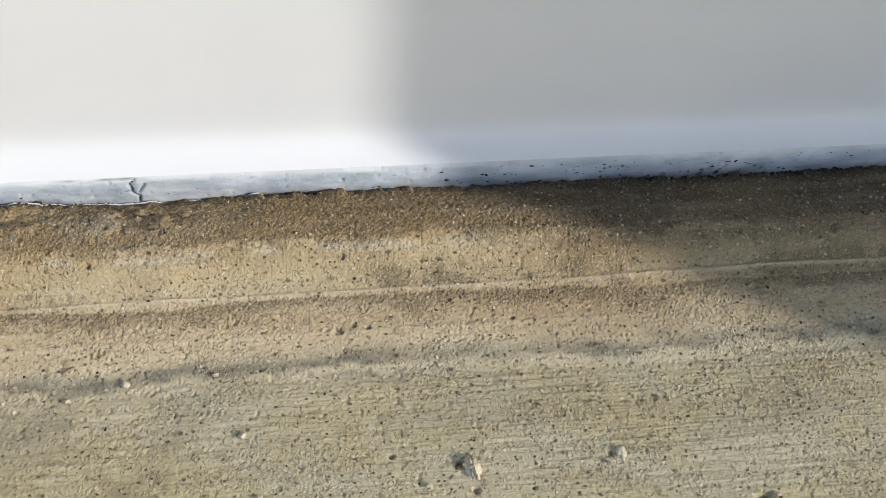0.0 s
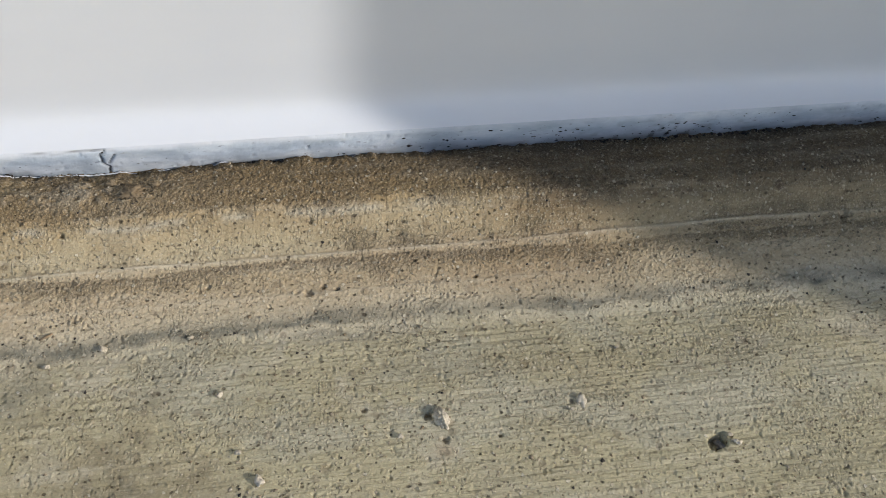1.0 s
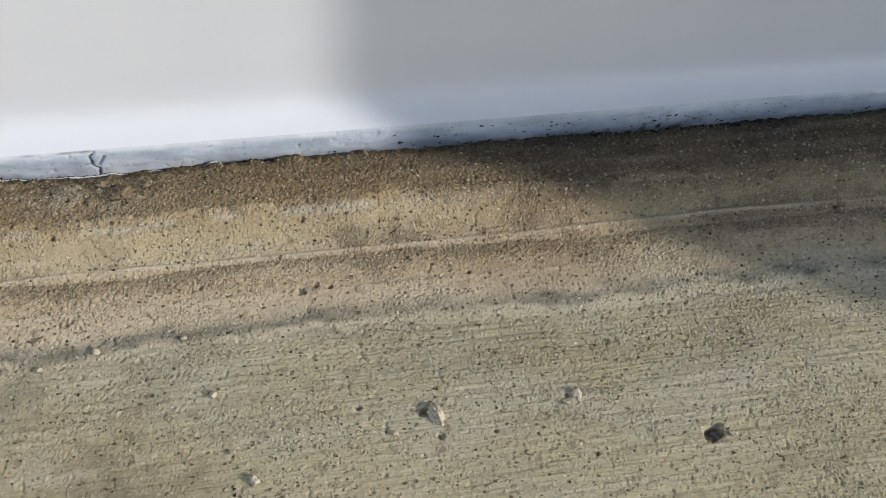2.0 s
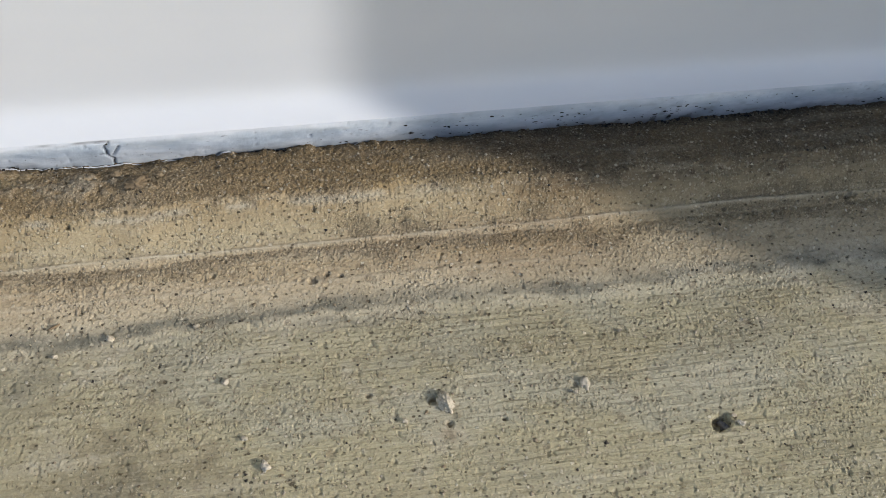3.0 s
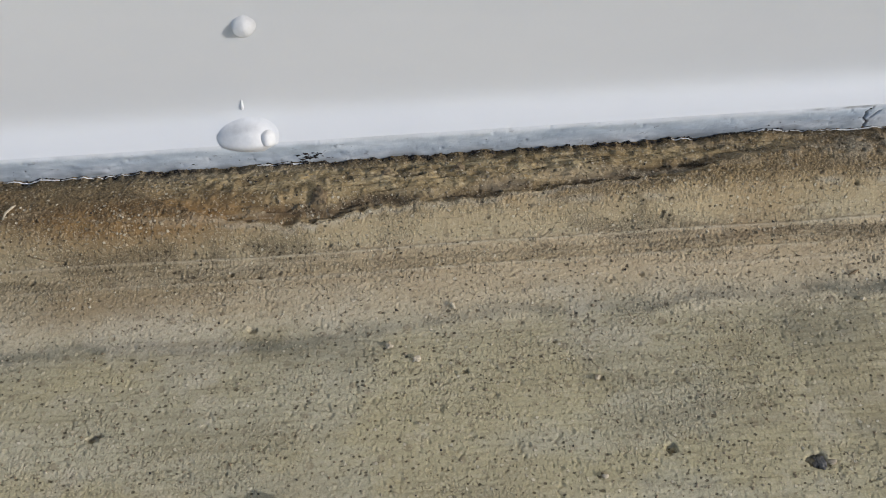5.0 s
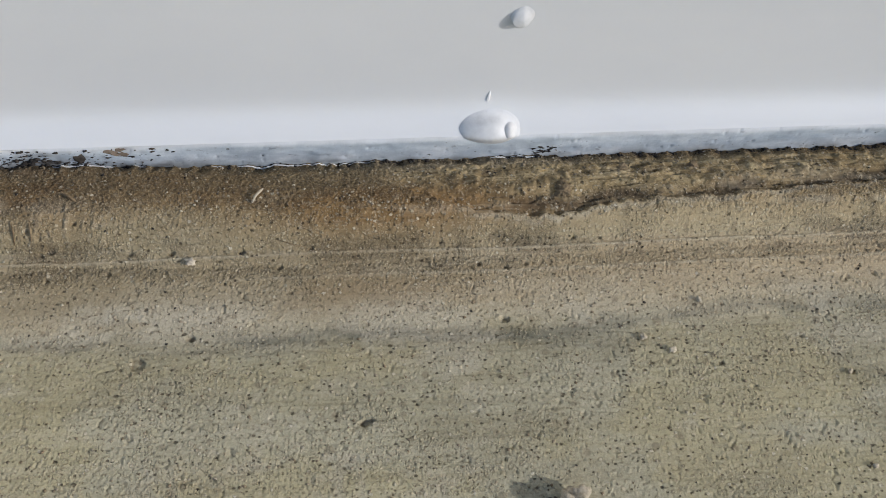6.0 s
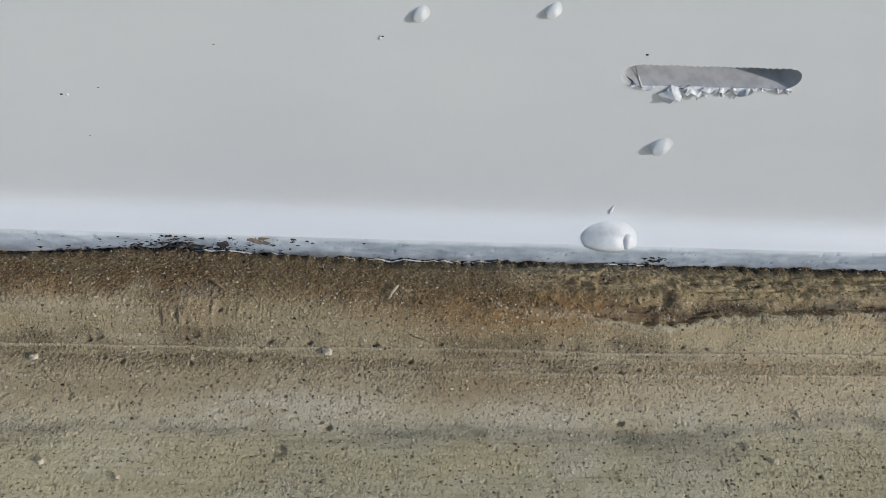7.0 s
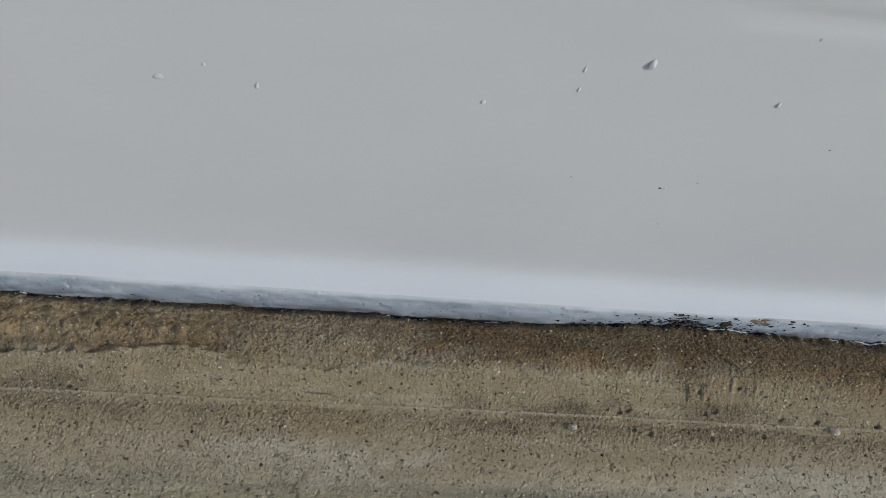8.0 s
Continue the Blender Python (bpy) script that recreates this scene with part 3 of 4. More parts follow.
def front(x, z):
    """How far the wall's face stands at a height: upright, then sweeping out to the lip."""
    k = np.clip((COVE_TOP - z) / (COVE_TOP - LIP_TOP), 0, 1)
    wave = (lattice(x * 1000, z * 1000, 55, 41) - 0.5) * 0.00035 + (lattice(x * 1000, z * 1000, 18, 42, 2) - 0.5) * 0.00010
    groove = np.exp(-(((z - 0.1305 - 0.02 * (x + 0.335)) / 0.0022) ** 2)) * step(x, -0.362, -0.335) * (1 - step(x, -0.285, -0.262))
    still = step(x, -0.226, -0.214) * (1 - step(x, -0.146, -0.134)) * step(z, 0.062, 0.074) * (1 - step(z, 0.095, 0.107))
    wave = wave * (1 - still)
    return LIP_Y * k ** 4.2 + wave * step(z, 0.013, 0.03) + 0.0011 * groove


def slot_loop(bite=1.0):
    """The routed slot's outline, anticlockwise: a long rounded hole with a nibbled upper edge."""
    x0, x1, r = -0.2013, -0.1590, 0.0039
    tilt = lambda x: 0.0844 + 0.032 * (x + 0.18)
    pts = []
    for k in range(61):
        x = x0 + (x1 - x0) * k / 60
        pts.append((x, tilt(x) - r + 0.00010 * bite * math.sin(k * 1.9)))
    for k in range(1, 12):
        a = -math.pi / 2 + math.pi * k / 12
        pts.append((x1 + r * math.cos(a), tilt(x1) + r * math.sin(a)))
    for k in range(121):
        x = x1 - (x1 - x0) * k / 120
        pts.append((x, tilt(x) + r + bite * (0.00055 * abs(math.sin(math.pi * k / 5.2 + 0.4 * math.sin(k))) - 0.0002 + 0.00012 * math.sin(k * 2.7))))
    for k in range(1, 12):
        a = math.pi / 2 + math.pi * k / 12
        pts.append((x0 + r * math.cos(a), tilt(x0) + r * math.sin(a)))
    return pts


def build_wall():
    xs = stretched(-0.56, 0.26, 0.004, 3.2, 1.4)
    xs = xs[xs < 0.95]
    cove = LIP_TOP + (COVE_TOP - LIP_TOP) * np.linspace(0, 1, 20)
    flat = np.arange(COVE_TOP + 0.003, 0.16, 0.003)
    zs = np.concatenate([cove, flat, [0.2, 0.3, 0.5, 0.9, 1.5, 2.6]])
    hole = (-0.212, -0.148, 0.0755, 0.0935)
    bm = bmesh.new()
    vx, vz = np.meshgrid(xs, zs)
    vy = front(vx, vz)
    grid = [[bm.verts.new((vx[j, i], vy[j, i], vz[j, i])) for i in range(len(xs))] for j in range(len(zs))]
    gone = set()
    for j in range(len(zs) - 1):
        for i in range(len(xs) - 1):
            cx, cz = (xs[i] + xs[i + 1]) / 2, (zs[j] + zs[j + 1]) / 2
            if hole[0] < cx < hole[1] and hole[2] < cz < hole[3]:
                gone.add((i, j))
            else:
                bm.faces.new((grid[j][i], grid[j][i + 1], grid[j + 1][i + 1], grid[j + 1][i]))
    rim = []
    for i, j in gone:
        for (a, b), other in ((((i, j), (i + 1, j)), (i, j - 1)), (((i + 1, j), (i + 1, j + 1)), (i + 1, j)),
                              (((i + 1, j + 1), (i, j + 1)), (i, j + 1)), (((i, j + 1), (i, j)), (i - 1, j))):
            if other not in gone:
                rim.append(bm.edges.get((grid[a[1]][a[0]], grid[b[1]][b[0]])))
    ring = [bm.verts.new((x, 0.0, z)) for x, z in slot_loop_points]
    for k in range(len(ring)):
        rim.append(bm.edges.new((ring[k], ring[(k + 1) % len(ring)])))
    bmesh.ops.triangle_fill(bm, edges=rim, use_beauty=True)
    # the wall's body behind its face: back skin, ends and top
    xa, xb, zb = float(xs[0]), float(xs[-1]), 2.6
    for y0 in (0.05, 0.16):
        bm.faces.new([bm.verts.new(p) for p in ((xa, y0, -0.02), (xb, y0, -0.02), (xb, y0, zb), (xa, y0, zb))])
    for p in (((xa, 0, zb), (xb, 0, zb), (xb, 0.16, zb), (xa, 0.16, zb)), ((xa, 0, -0.02), (xa, 0.16, -0.02), (xa, 0.16, zb), (xa, 0, zb))):
        bm.faces.new([bm.verts.new(q) for q in p])
    bmesh.ops.recalc_face_normals(bm, faces=bm.faces[:])
    for f in bm.faces:
        f.smooth = len(f.verts) == 4 and abs(f.normal.y) > 0.5
    wall = part("wall", bm, PAINT, smooth=None)
    return tagged(wall, "smooth white painted wall with a routed slot", "wall", kind="structure")


def build_slot(wall):
    """The cut inside the slot: nibbled at the mouth, rounded at its back."""
    bm = bmesh.new()
    rings = []
    for y, share, shrink in ((0.0, 1.0, 1.0), (0.0005, 0.85, 0.99), (0.0011, 0.25, 0.965), (0.0018, 0.0, 0.95), (0.006, 0.0, 0.93), (0.0085, 0.0, 0.86), (0.0105, 0.0, 0.74), (0.0120, 0.0, 0.55), (0.0128, 0.0, 0.3), (0.0130, 0.0, 0.06)):
        ring = []
        for (x, z), (sx, sz) in zip(slot_loop_points, slot_loop(0.0)):
            px, pz = sx + (x - sx) * share, sz + (z - sz) * share
            cx = min(max(px, -0.2013), -0.1590)
            cz = 0.0844 + 0.032 * (cx + 0.18)
            ring.append(bm.verts.new((cx + (px - cx) * shrink, y, cz + (pz - cz) * shrink)))
        rings.append(ring)
    count = len(slot_loop_points)
    for a, b in zip(rings, rings[1:]):
        for k in range(count):
            m = (k + 1) % count
            bm.faces.new((a[k], b[k], b[m], a[m]))
    bm.faces.new(rings[-1])
    bmesh.ops.recalc_face_normals(bm, faces=bm.faces[:])
    bmesh.ops.reverse_faces(bm, faces=bm.faces[:])
    part("slot_face", bm, CORE, wall, "rough grey cut face inside the slot")


slot_loop_points = slot_loop()
wall = build_wall()
build_slot(wall)

# an unseen side wall, added to shade one end of the scene
bm = bmesh.new()
bmesh.ops.create_cube(bm, size=1)
for v in bm.verts:
    v.co = ((0.867, 1.50)[v.co.x > 0], (-0.409, 0.16)[v.co.y > 0], (-0.02, 2.6)[v.co.z > 0])
bmesh.ops.bevel(bm, geom=bm.edges[:], offset=0.004, segments=2, affect="EDGES")
tagged(part("wall_return", bm, PLASTER, smooth=False), "plain pale wall out of view, added to cast the shadow", "wall", kind="structure")


# ---- grey strip under the lip ----
def build_strip():
    sx = stretched(-545, 240, 0.45, 2500, 1.4)
    sx = sx[sx < 880]
    sv = np.linspace(0, 1, 30)
    x, v = np.meshgrid(sx, sv)
    z = 13.0 - v * 17.0
    edge = np.clip(v / 0.06, 0, 1)
    nose = np.clip(v / 0.13, 0, 1)
    y = -7.7 - 0.45 * (1 - (1 - nose) ** 2) + 0.9 * np.clip(v - 0.06, 0, 1) ** 1.2
    y = y - edge * (0.45 * (lattice(x, z, 6, 51, 2.5) - 0.5) + 0.30 * (lattice(x, z, 1.9, 52, 1.6) - 0.5))
    small = grains(x, z, 2.6, 53, 0.22 + 0.0 * x, 0.10, 0.24)
    y = y + 0.5 * small
    crack = np.exp(-(((x - 0.4 - 0.9 * np.sin(z * 0.55) - 0.35 * np.sin(z * 1.7)) / 0.28) ** 2)) * (z < 12.2)
    branch = np.exp(-(((x - 1.2 - (z - 6.0) * 0.55) / 0.26) ** 2)) * (z > 6) * (z < 10.5)
    seam = np.exp(-(((z - 12.3 + 0.25 * np.sin(x * 0.4)) / 0.22) ** 2)) * step(x, -22, -14) * (1 - step(x, 2, 5))
    split = np.maximum(np.maximum(crack, branch), 0.7 * seam) * step(x, -30, -15)
    y = y + 1.0 * split * step(v, 0.0, 0.08)
    worn = np.exp(-(((x + 318) / 26) ** 2)) + 0.55 * np.exp(-(((x - 170) / 40) ** 2))
    foot = np.interp(z, (-4, 2.2, 4.5, 7.5), (1, 0.9, 0.25, 0)) * step(lattice(x, z, 4.0, 54, 2.0), 0.35, 0.75)
    crumb = step(lattice(x, z, 1.3, 55, 1.8), 0.62, 0.80) * np.interp(z, (2, 6, 11), (0.9, 0.55, 0.15))
    white = (1 - step(z, 11.6 - 1.6 * lattice(x, z * 0.2, 9, 73, 2) - 0.7 * lattice(x, z * 0.3, 2.2, 74), 12.9)) 
    # less white past x 40: the shaded end's darker look is coloured in
    white = np.clip(1 - white, 0, 1) * (0.75 - 0.45 * step(x, 40, 90))
    smear = np.exp(-(((x + 318) / 24) ** 2)) * step(0.5 * lattice(x, z, 5, 75, 3) + 0.5 * lattice(x, z, 1.7, 76, 2), 0.46, 0.66) * np.interp(z, (1, 5, 9, 12.5), (1, 0.8, 0.45, 0.35))
    dirt = np.clip(0.9 * split + 0.55 * foot + worn * crumb + 0.9 * smear + 0.35 * small * step(lattice(x, z, 25, 56, 2), 0.4, 0.7), 0, 0.95)
    pts = np.stack([x, y, z], -1) / 1000
    ob = new("trim", sheet("trim", pts[:, ::-1], len(sv), len(sx), STRIP, {"dirt": dirt[:, ::-1], "white": white[:, ::-1]}))
    return tagged(ob, "cracked grey sealer strip along the wall's foot", "trim", kind="structure")


build_strip()


# ---- runs and spots of paint on the wall ----
def paint_drip(x, z, wide, tall, bulge, lean=0.0, seed=0, segments=28, rings=9):
    """A hardened run of paint: a round foot that thins out upwards, proud of the wall. Sizes in millimetres."""
    bm = bmesh.new()
    rows = []
    for r in range(rings + 1):
        q = r / rings
        row = []
        for k in range(segments):
            a = 2 * math.pi * k / segments
            up = max(math.sin(a), 0.0)
            w = wide / 2 * (1 - 0.22 * up ** 3) * (1 + 0.06 * math.sin(3 * a + seed))
            h = tall * (0.62 if math.sin(a) > 0 else 0.38)
            dx, dz = q * w * math.cos(a), q * h * math.sin(a)
            dx += lean * max(dz, 0)
            px, pz = x + dx / 1000, z + dz / 1000
            thick = bulge * (1 + 0.30 * q ** 5 * max(-math.cos(a - 0.5), 0)) * max(1 - q * q, 0) ** (0.17 + 2.6 * (0.5 + 0.5 * math.cos(a - 0.9)) ** 1.8)
            base = float(front(np.array([px]), np.array([max(pz, LIP_TOP)]))[0])
            row.append(bm.verts.new((px, base - thick / 1000 + (0.00015 if r == rings else 0), pz)))
        rows.append(row)
    for r in range(rings):
        for k in range(segments):
            m = (k + 1) % segments
            if r == 0:
                if k == 0:
                    tip = rows[0][0]
                bm.faces.new((tip, rows[1][m], rows[1][k]))
            else:
                bm.faces.new((rows[r][k], rows[r][m], rows[r + 1][m], rows[r + 1][k]))
    for v in rows[0][1:]:
        bm.verts.remove(v)
    bmesh.ops.recalc_face_normals(bm, faces=bm.faces[:])
    if sum(f.normal.y for f in bm.faces) > 0:
        bmesh.ops.reverse_faces(bm, faces=bm.faces[:])
    return part("paint_drip", bm, GLOSS)


for k, (x, z, wide, tall, bulge, lean) in enumerate((
        (-0.1850, 0.0544, 7.0, 7.4, 2.1, 0.12), (-0.2612, 0.1010, 4.6, 5.6, 1.3, 0.2), (-0.2286, 0.1046, 4.4, 5.4, 1.3, 0.2),
        (-0.1914, 0.0222, 1.2, 4.4, 0.5, 0.12), (-0.3685, 0.1122, 2.2, 3.4, 0.9, 0.1), (-0.3325, 0.1021, 1.2, 2.4, 0.4, 0.1))):
    tagged(paint_drip(x, z, wide, tall, bulge, lean, k), "glossy white paint drip dried on the wall", "paint drip", "drips on the wall")
for k, (x, z, wide, tall) in enumerate((
        (-0.4073, 0.0945, 2.2, 2.6), (-0.4638, 0.0937, 1.6, 4.0), (-0.4877, 0.0940, 4.5, 3.2), (-0.4764, 0.0996, 1.6, 1.8),
        (-0.3843, 0.1017, 1.3, 3.4), (-0.3844, 0.1086, 1.0, 3.8), (-0.3312, 0.1248, 1.6, 1.6), (-0.3077, 0.1296, 2.4, 2.0),
        (-0.2705, 0.0924, 1.5, 3.0), (-0.3510, 0.0658, 1.4, 1.4))):
    tagged(paint_drip(x, z, 0.72 * wide, 0.72 * tall, 0.24, 0.1, 20 + k, 12, 4), "small dried white paint spot on the wall", "paint spot", "paint spots")


def dirt_fleck(x, z, r, seed):
    bm = bmesh.new()
    bmesh.ops.create_icosphere(bm, subdivisions=1, radius=1)
    dice = random.Random(seed)
    for v in bm.verts:
        v.co *= 0.7 + 0.6 * dice.random()
        v.co = Vector((v.co.x * r * 1.3, v.co.y * r * 0.5, v.co.z * r))
    y = float(front(np.array([x]), np.array([z]))[0])
    ob = part("dirt_fleck", bm, DIRT)
    ob.location = (x, y - 0.25 * r, z)
    return tagged(ob, "tiny dark dirt fleck stuck to white wall", "dirt fleck", "flecks on the wall")


for k, (x, z, r) in enumerate(((-0.3526, 0.0659, 0.0006), (-0.3427, 0.0691, 0.0004), (-0.2006, 0.0916, 0.0006), (-0.2700, 0.0930, 0.0005),
                               (-0.3785, 0.0680, 0.00035), (-0.3480, 0.0492, 0.0003), (-0.3120, 0.0870, 0.0004))):
    dirt_fleck(x, z, 0.55 * r, k)


def profile(s):
    """A place on the wall's foot, s millimetres below the cove's top along the surface, and the way out from it."""
    zs = np.concatenate([np.linspace(COVE_TOP, LIP_TOP, 60), np.linspace(LIP_TOP - 0.0002, 0.003, 30)])
    k = np.clip((COVE_TOP - zs) / (COVE_TOP - LIP_TOP), 0, 1)
    ys = np.where(zs >= LIP_TOP, LIP_Y * k ** 4.2, LIP_Y - 0.0003)
    run = np.concatenate([[0], np.cumsum(np.hypot(np.diff(ys), np.diff(zs)))]) * 1000
    y, z = np.interp(s, run, ys), np.interp(s, run, zs)
    ty, tz = np.interp(s + 2.5, run, ys) - np.interp(s - 2.5, run, ys), np.interp(s + 2.5, run, zs) - np.interp(s - 2.5, run, zs)
    n = math.hypot(ty, tz)
    return y, z, tz / n, -ty / n


def dome(name, x, s, wide, tall, bulge, parent=None, power=0.5, fade=0.0, rings=14, segments=48):
    """A low dome of paint laid over the cove and the lip. Sizes in millimetres along the surface."""
    bm = bmesh.new()
    rows = []
    for r in range(rings + 1):
        q = r / rings
        row = []
        for k in range(segments if r else 1):
            a = 2 * math.pi * k / segments
            u, v = q * wide / 2 * math.cos(a), -q * tall / 2 * math.sin(a) * (1 + 0.12 * math.cos(a))
            y, z, ny, nz = profile(s + v)
            lift = (bulge * max(1 - q ** 2, 0) ** (power + fade * (0.5 + 0.5 * math.cos(a - 0.9)) ** 1.6 + 0.5 * fade * (0.5 + 0.5 * math.cos(a + 1.6)) ** 2) - (0.25 if r == rings else 0)) / 1000
            row.append(bm.verts.new((x + u / 1000, y + ny * lift, z + nz * lift)))
        rows.append(row)
    for r in range(rings):
        for k in range(segments):
            m = (k + 1) % segments
            if r == 0:
                bm.faces.new((rows[0][0], rows[1][m], rows[1][k]))
            else:
                bm.faces.new((rows[r][k], rows[r][m], rows[r + 1][m], rows[r + 1][k]))
    bmesh.ops.recalc_face_normals(bm, faces=bm.faces[:])
    if sum(f.normal.y for f in bm.faces) > 0:
        bmesh.ops.reverse_faces(bm, faces=bm.faces[:])
    return part(name, bm, GLOSS, parent)


def build_blister():
    """The fat drop that hangs over the lip, with a second one merged into its end."""
    body = dome("paint_blister", -0.1906, 16.6, 19.6, 12.8, 3.4, power=0.42, fade=2.4)
    tagged(body, "swollen glossy white paint blister over the lip", "paint blister")
    dome("bead", -0.1852, 17.2, 6.0, 7.0, 2.9, body, 0.5, 1.6)


build_blister()


# ---- torn edge below the slot ----
def crumple(bm, seed):
    """Round a flap's facets off a little and dent them."""
    bmesh.ops.subdivide_edges(bm, edges=bm.edges[:], cuts=2, use_grid_fill=True, smooth=0.2)
    for v in bm.verts:
        v.co += 0.00022 * noise.noise_vector(v.co * 900 + Vector((seed, 0, 0)))


def burr(x0, x1, drop, out, seed, columns=4):
    """A crumpled flap of torn coating that hangs from the slot's lower edge, in few flat facets. Drop and out in millimetres."""
    dice = random.Random(seed)
    bm = bmesh.new()
    rows = []
    tips = [0.2 + 0.8 * dice.random() ** 1.4 for k in range(columns + 1)]
    tips[0], tips[-1] = 0.25 * tips[0], 0.3 * tips[-1]
    for j in range(4):
        q = j / 3
        row = []
        for i in range(columns + 1):
            u = i / columns + (0.5 * (dice.random() - 0.5) / columns if 0 < i < columns or j else 0) + 0.25 * q * (dice.random() - 0.5)
            x = x0 + (x1 - x0) * u
            edge = 0.0844 + 0.032 * (x + 0.18) - 0.0039
            z = edge + 0.0002 - q * tips[i] * drop / 1000
            y = -0.0001 - out / 1000 * math.sin(0.4 + 2.2 * q) * (0.1 + 0.9 * dice.random()) * min(1, 2 * q)
            row.append(bm.verts.new((x, y, z)))
        rows.append(row)
    for j in range(3):
        for i in range(columns):
            a, b, c, d = rows[j][i], rows[j + 1][i], rows[j + 1][i + 1], rows[j][i + 1]
            for f in (((a, b, c), (a, c, d)) if dice.random() < 0.5 else ((a, b, d), (b, c, d))):
                bm.faces.new(f)
    crumple(bm, seed)
    bmesh.ops.solidify(bm, geom=bm.faces[:], thickness=0.0003)
    return part("torn_flap", bm, GLOSS, wall)


def torn_star():
    """The biggest torn bit: a crumpled cone of coating with jagged points."""
    bm = bmesh.new()
    tip = bm.verts.new((-0.1888, -0.0026, 0.0776))
    base = [bm.verts.new((x / 1000, y / 1000, z / 1000)) for x, y, z in (
        (-190.6, -0.2, 80.6), (-191.6, -0.8, 78.6), (-193.3, -0.6, 77.3), (-191.9, -1.3, 76.6), (-191.6, -1.0, 75.4),
        (-189.8, -2.2, 75.6), (-187.7, -1.0, 74.7), (-187.6, -2.4, 76.8), (-186.2, -0.9, 78.2), (-188.2, -0.3, 80.4))]
    for k in range(len(base)):
        bm.faces.new((tip, base[k], base[(k + 1) % len(base)]))
    bmesh.ops.subdivide_edges(bm, edges=bm.edges[:], cuts=2, use_grid_fill=True)
    for v in bm.verts:
        v.co += 0.0004 * noise.noise_vector(v.co * 700)
    bmesh.ops.solidify(bm, geom=bm.faces[:], thickness=0.0003)
    return part("torn_flap", bm, GLOSS, wall, smooth=False)


torn_star()
for k, (x0, x1, drop, out, columns) in enumerate((
        (-0.1878, -0.1812, 5.4, 2.4, 4), (-0.1815, -0.1768, 5.0, 2.2, 4), (-0.1768, -0.1738, 3.4, 1.6, 3), (-0.1730, -0.1684, 4.6, 2.4, 5),
        (-0.1684, -0.1660, 4.6, 1.4, 3), (-0.1648, -0.1636, 2.2, 1.2, 2), (-0.1606, -0.1590, 3.2, 1.3, 2), (-0.1580, -0.1562, 2.2, 1.2, 2),
        (-0.1988, -0.1952, 1.8, 1.5, 3), (-0.2015, -0.2000, 0.9, 0.7, 2))):
    burr(x0, x1, drop, out, 60 + k, columns)


# ---- stones, fibres and crumbs on the slab ----
def stone(name, material, x, y, size, seed, flat=0.7, sink=0.12, group="pebbles on the slab", label="small pale pebble lying on rough concrete", crumble=0.08):
    dice = random.Random(seed)
    bm = bmesh.new()
    bmesh.ops.create_icosphere(bm, subdivisions=4 if size > 3.5 else 3, radius=1)
    shift = Vector((dice.random() * 20, dice.random() * 20, seed))
    sx, sy = 0.8 + 0.5 * dice.random(), 0.7 + 0.4 * dice.random()
    for v in bm.verts:
        k = 0.8 + 0.6 * noise.noise(v.co * 1.3 + shift) + 0.30 * noise.noise(v.co * 3.2 + shift) + 1.5 * crumble * noise.noise(v.co * 7 + shift) + crumble * noise.noise(v.co * 15 + shift)
        v.co = Vector((v.co.x * sx, v.co.y * sy, v.co.z * flat)) * k * size / 2000
    ob = part(name, bm, material)
    x, y = x / 1000, y / 1000
    ob.location = (x, y, height(x, y) + size / 2000 * flat * (1 - 2 * sink) + 0.0002)
    ob.rotation_euler = (0.4 * dice.random(), 0.4 * dice.random(), 6.28 * dice.random())
    return tagged(ob, label, name.replace("_", " "), group)


for k, (x, y, size) in enumerate(((37.7, -104.2, 2.8), (-0.5, -62.5, 2.2), (-152, -70.8, 2.4), (-144.4, -75.7, 2.2), (-133, -59.5, 2.0), (-280.7, -41.3, 3.0),
                                  (-365.9, -43.8, 2.8), (29, -79.3, 1.9), (-14.4, -66.0, 1.6), (136, -76.8, 1.4), (22, -61.5, 1.6), (-372, -74, 2.0),
                                  (-359, -75, 2.2), (160.2, -108.6, 2.2), (159.0, -106.0, 1.5), (119.0, -94.2, 1.5), (-38.2, -114.6, 2.4), (-97.5, -114.0, 2.0), (73.5, -96.5, 1.9), (33, -96, 1.6), (-95, -85.6, 1.7), (-338, -80, 2.0))):
    white = k in (0, 5, 6)
    stone("pebble", WHITE_STONE if white else PEBBLE, x, y, size, 100 + k, label="small white pebble lying on rough concrete" if white else "small pale pebble lying on rough concrete")
for k, (x, y, size, label) in enumerate(((84.4, -92.8, 5.4, "rough pale stone set in a hollow of concrete"), (156.6, -107.8, 4.0, "dark grey stone down in a concrete pit"),
                                         (122.2, -91.8, 3.2, "crumbling grey stone level with concrete surface"), (-40.6, -114.0, 4.8, "dark stone bedded in a concrete pit"))):
    stone("bedded_stone", (PEBBLE, ROCK, PEBBLE, ROCK)[k], x, y, size, 145 + k, (0.7, 0.7, 0.4, 0.7)[k], (0.30, 0.45, 0.42, 0.45)[k], "stones in the slab", label, 0.2)
stone("pebble", PEBBLE, -180.5, -119.5, 10.5, 160, 0.8, 0.12, "pebbles on the slab", "larger pale broken pebble casting a shadow on concrete")
for k, (x, y, size) in enumerate(((8.6, -21.5, 6.0), (3.0, -17.0, 3.0), (14.0, -18.0, 2.6), (-170, -25, 5.0), (-128, -17, 4.0), (-150, -16, 3.4))):
    stone("mortar_chunk", MORTAR, x, y, size, 170 + k, 0.40, 0.42, "loose mortar", "crumbly tan mortar chunk at the wall's foot", 0.35)


